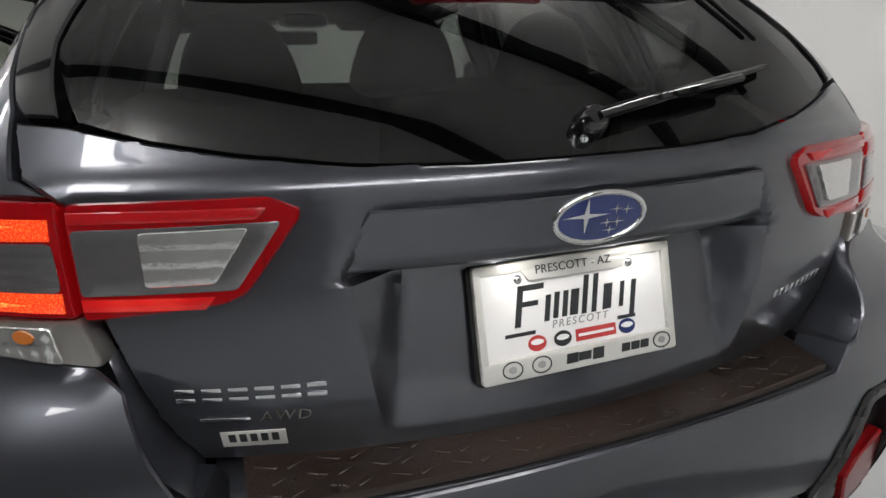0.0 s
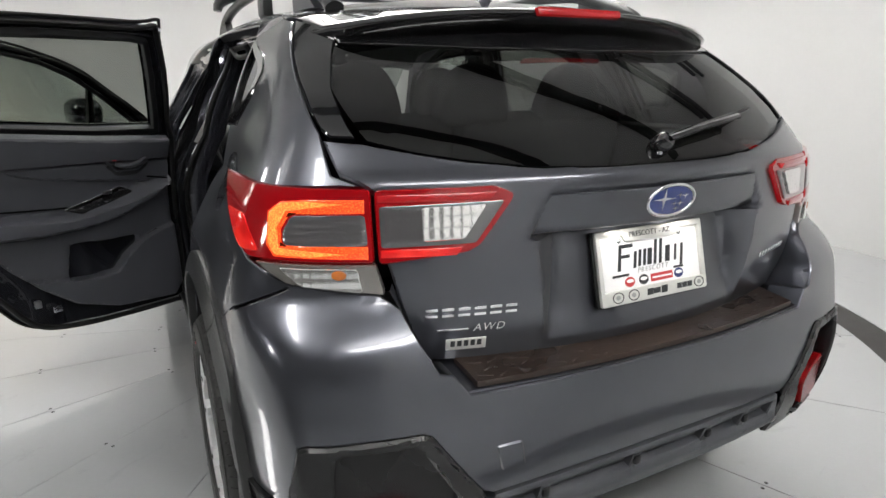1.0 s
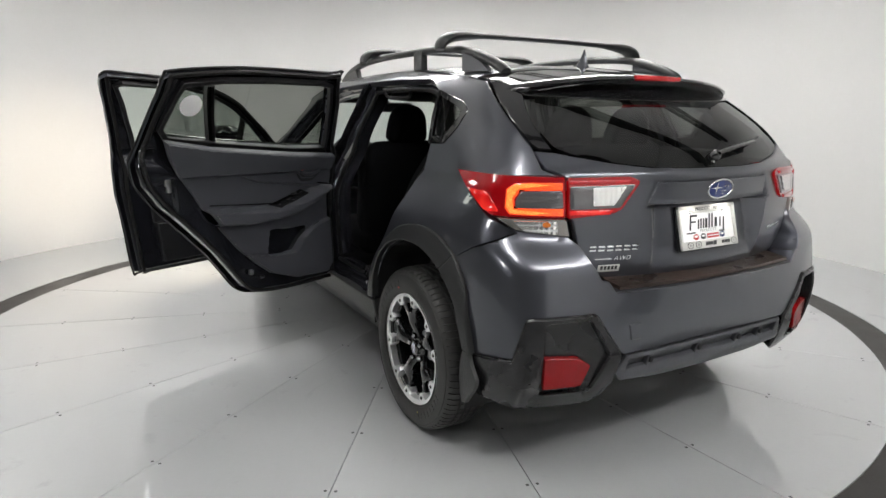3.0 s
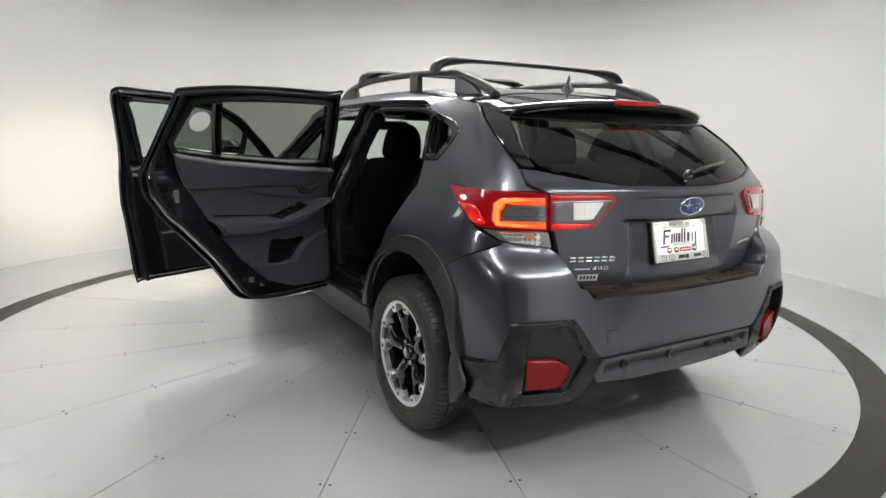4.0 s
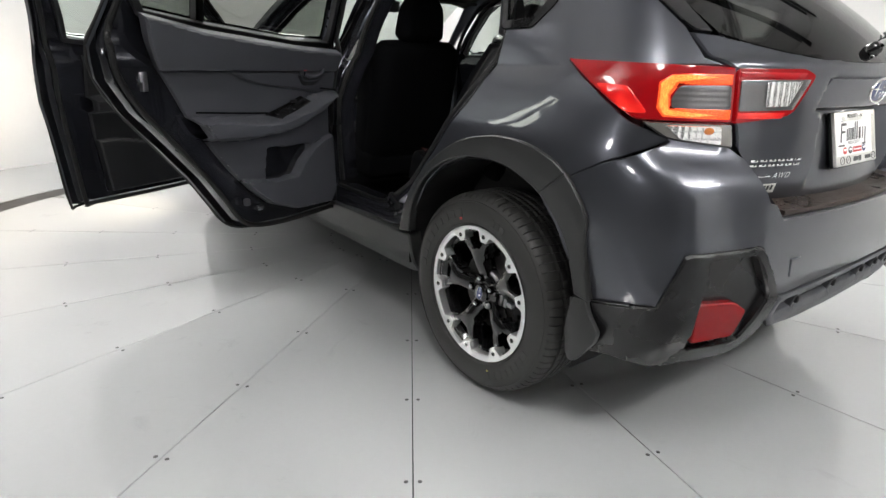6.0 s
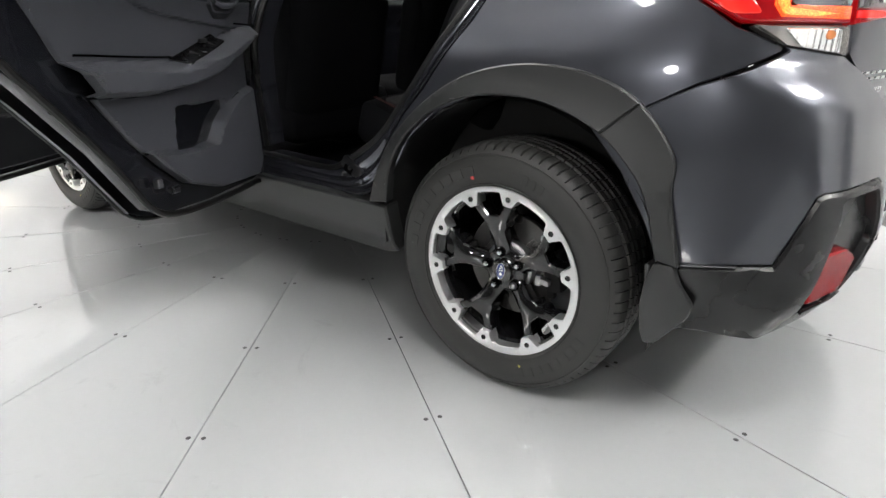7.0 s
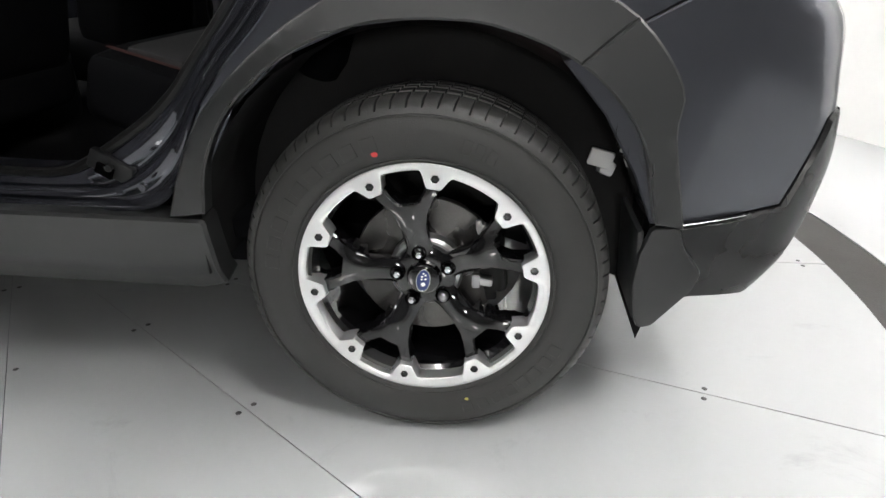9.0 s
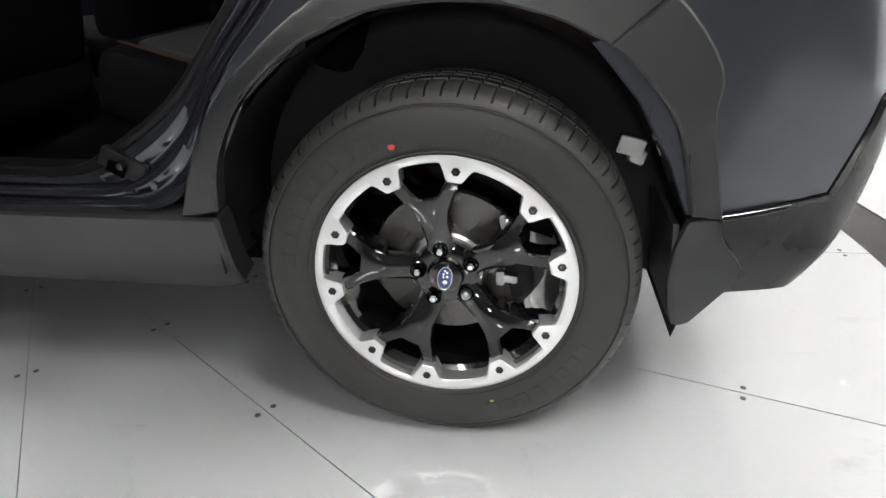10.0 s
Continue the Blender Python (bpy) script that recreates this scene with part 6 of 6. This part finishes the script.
# the dealer's mark as plain slanted bars
for x, y, w, h in ((-0.090, 0.018, 0.009, 0.056), (-0.068, 0.042, 0.036, 0.008), (-0.073, 0.020, 0.024, 0.007), (-0.047, 0.010, 0.008, 0.036), (-0.033, 0.012, 0.008, 0.036), (-0.019, 0.012, 0.008, 0.036), (-0.004, 0.012, 0.013, 0.036), (0.014, 0.020, 0.008, 0.054),
                   (0.030, 0.020, 0.008, 0.054), (0.050, 0.012, 0.014, 0.036), (0.074, 0.012, 0.007, 0.036), (0.092, 0.004, 0.008, 0.052), (-0.092, -0.020, 0.046, 0.005), (0.079, -0.022, 0.030, 0.005)):
    bar(x, y, w, h, INK)
for x, m in ((-0.068, INKRED), (-0.028, INK), (0.078, INKBLUE)):
    part("round_mark", flat(oval(0.014, 0.011, 24), 0.0006, 0, PLATE_M @ Matrix.Translation((x, -0.036, 0.0032))), m, plate)
    part("round_mark_centre", flat(oval(0.010, 0.004, 20), 0.0006, 0, PLATE_M @ Matrix.Translation((x, -0.034, 0.0040))), WHITEPAINT, plate)
bar(0.026, -0.036, 0.066, 0.017, INKRED, 0.0032, 0.0, "red_bar")
bar(0.026, -0.036, 0.058, 0.004, WHITEPAINT, 0.0040, 0.0, "white_bar")
for x, w, h in ((-0.02, 0.018, 0.014), (0.000, 0.020, 0.012), (0.022, 0.018, 0.016), (0.068, 0.014, 0.012), (0.084, 0.014, 0.012), (0.100, 0.014, 0.012)):
    bar(x, -0.064, w, h, INK, 0.0112, 0.15)
for x in (-0.112, -0.068, 0.130):
    part("round_mark", tube([(PLATE_M @ Matrix.Translation((x, -0.064, 0.0115))) @ Vector((a, b, 0)) for a, b in oval(0.0145, 0.011, 24)], 0.0011, 6, loop=True), INK, plate)
    part("round_mark_centre", flat(oval(0.006, 0.005, 14), 0.0006, 0, PLATE_M @ Matrix.Translation((x, -0.064, 0.0112))), INKGREY, plate)
for x in (-0.089, 0.089):
    part("plate_screw", moved(lathe([(0.0, 0.004), (0.004, 0.0038), (0.0062, 0.002), (0.0065, 0.0)], 16), PLATE_M @ Matrix.Translation((x, 0.0555, 0.0035))), CHROME, plate)

# the oval badge
EM = Matrix.Translation((0.003, -0.7475, 1.046)) @ pose(0, 0, 0, 101, 0, 0)
emblem = part("tailgate_badge", flat(oval(0.063, 0.032, 48), 0.006, 0.002, EM), INKBLUE, car, "oval blue badge with a chrome rim")
part("badge_rim", tube([EM @ Vector((a, b, 0.005)) for a, b in oval(0.066, 0.0345, 56)], 0.0045, 10, loop=True), CHROME, emblem, "chrome rim")


def star(x, y, s, k=0.16):
    pts = []
    for i in range(8):
        r = s if i % 2 == 0 else s * k
        a = math.pi / 4 * i
        pts.append((x + r * math.cos(a) * 1.35, y + r * math.sin(a)))
    return flat(pts, 0.0015, 0.0004, EM @ Matrix.Translation((0, 0, 0.006)), 1)


for x, y, s in ((-0.022, 0.004, 0.026), (0.022, 0.010, 0.008), (0.038, 0.008, 0.008), (0.010, -0.008, 0.008), (0.026, -0.008, 0.009), (0.016, -0.019, 0.008)):
    part("badge_star", star(x, y, s), CHROME, emblem)

# chrome lettering of the maker and model stands as plain bars; the drive badge can be read


def gate_at(x, z, lift=0.002):
    th = turn_x(hatch, x, z)
    p = Vector(hatch(th, z))
    e = 1e-3
    n = (Vector(hatch(th, z + e)) - Vector(hatch(th, z - e))).cross(Vector(hatch(th + e, z)) - Vector(hatch(th - e, z))).normalized()
    right = (Vector(hatch(th - e, z)) - Vector(hatch(th + e, z))).normalized()
    up = n.cross(right)
    m = Matrix((right, up, n)).transposed().to_4x4()
    m.translation = p + n * (gate_form(th, z, p) + lift)
    return m


for i in range(6):
    x = -0.520 + 0.0305 * i
    bmb = joined(slab(0.024, 0.0065, 0.003, gate_at(x, 0.8665, 0.0), 0.001), slab(0.024, 0.0065, 0.003, gate_at(x, 0.8535, 0.0), 0.001))
    part("chrome_bar", bmb, CHROME, tailgate, "chrome badge bar")
part("badge_line", slab(0.062, 0.005, 0.003, gate_at(-0.478, 0.822, 0.0), 0.001), CHROME, tailgate)
letters("AWD", 0.024, gate_at(-0.408, 0.823, 0.0015), CHROME, tailgate, "drive_badge", 1.2, 0.2)
part("dealer_sticker", slab(0.082, 0.027, 0.0012, gate_at(-0.448, 0.786, 0.0), 0.0003), FRAMEGREY, tailgate, "silver dealer sticker")
for i in range(5):
    part("sticker_bar", slab(0.009, 0.014, 0.0006, gate_at(-0.474 + 0.013 * i, 0.788, 0.0012), 0), INK, tailgate)
for i in range(9):
    part("chrome_bar", slab(0.012, 0.013, 0.003, gate_at(0.372 + 0.0165 * i, 0.868 + 0.0005 * i, 0.0), 0.001), CHROME, tailgate)
# rear wiper
wip = part("rear_wiper", joined(moved(lathe([(0.0, 0.035), (0.014, 0.034), (0.020, 0.026), (0.023, 0.0)], 20), pose(0.010, -0.700, 1.152, 52)),
                                tube(spline([(0.010, -0.722, 1.170), (0.11, -0.706, 1.186), (0.21, -0.690, 1.198), (0.29, -0.668, 1.206)], 5), [0.014] * 6 + [0.011] * 10, 8, flat=0.6)), GLOSSBLACK, car, "black rear wiper")
part("wiper_blade", tube(spline([(0.07, -0.694, 1.176), (0.20, -0.676, 1.196), (0.32, -0.640, 1.210), (0.405, -0.604, 1.219)], 6), [0.011] * 12 + [0.008] * 7, 8, flat=0.55), RUBBER, wip)
part("washer_jet", box((0.010, 0.010, 0.008), 0.002, pose(-0.004, -0.716, 1.140)), CHROME, wip)

# ---- turntable panels and their screws ----
SEAM_TURN = 1.15
wedge_me = None
for k in range(20):
    a = 18 * k
    if wedge_me is None:
        bm = ring_slab(0.30, 2.7895, -0.02, 0.0, 0.045, 17.955, 18)
        ob = part("floor_panel", bm, FLOORPAINT, base, "", 30)
        wedge_me = ob.data
    else:
        ob = new("floor_panel", wedge_me)
        ob.parent = base
    ob.matrix_basis = AT_TABLE @ pose(0, 0, 0, 0, 0, a + SEAM_TURN)
mid_disc = part("centre_panel", moved(lathe([(0.0, 0.0), (0.297, 0.0), (0.297, -0.02)], 48), AT_TABLE), FLOORPAINT, base)
screw_me = None
for k in range(20):
    for r in (0.50, 0.968, 1.460, 1.898, 2.308, 2.71):
        for s in (-1, 1):
            a = radians(18 * k + SEAM_TURN)
            if screw_me is None:
                ob = part("floor_screw", lathe([(0.0, 0.0018), (0.004, 0.0018), (0.0062, 0.0008), (0.0066, 0.0001)], 10), SCREW, base)
                screw_me = ob.data
            else:
                ob = new("floor_screw", screw_me)
                ob.parent = base
            ob.matrix_basis = AT_TABLE @ Matrix.Translation((r * math.cos(a) - s * 0.019 * math.sin(a), r * math.sin(a) + s * 0.019 * math.cos(a), 0.0002))
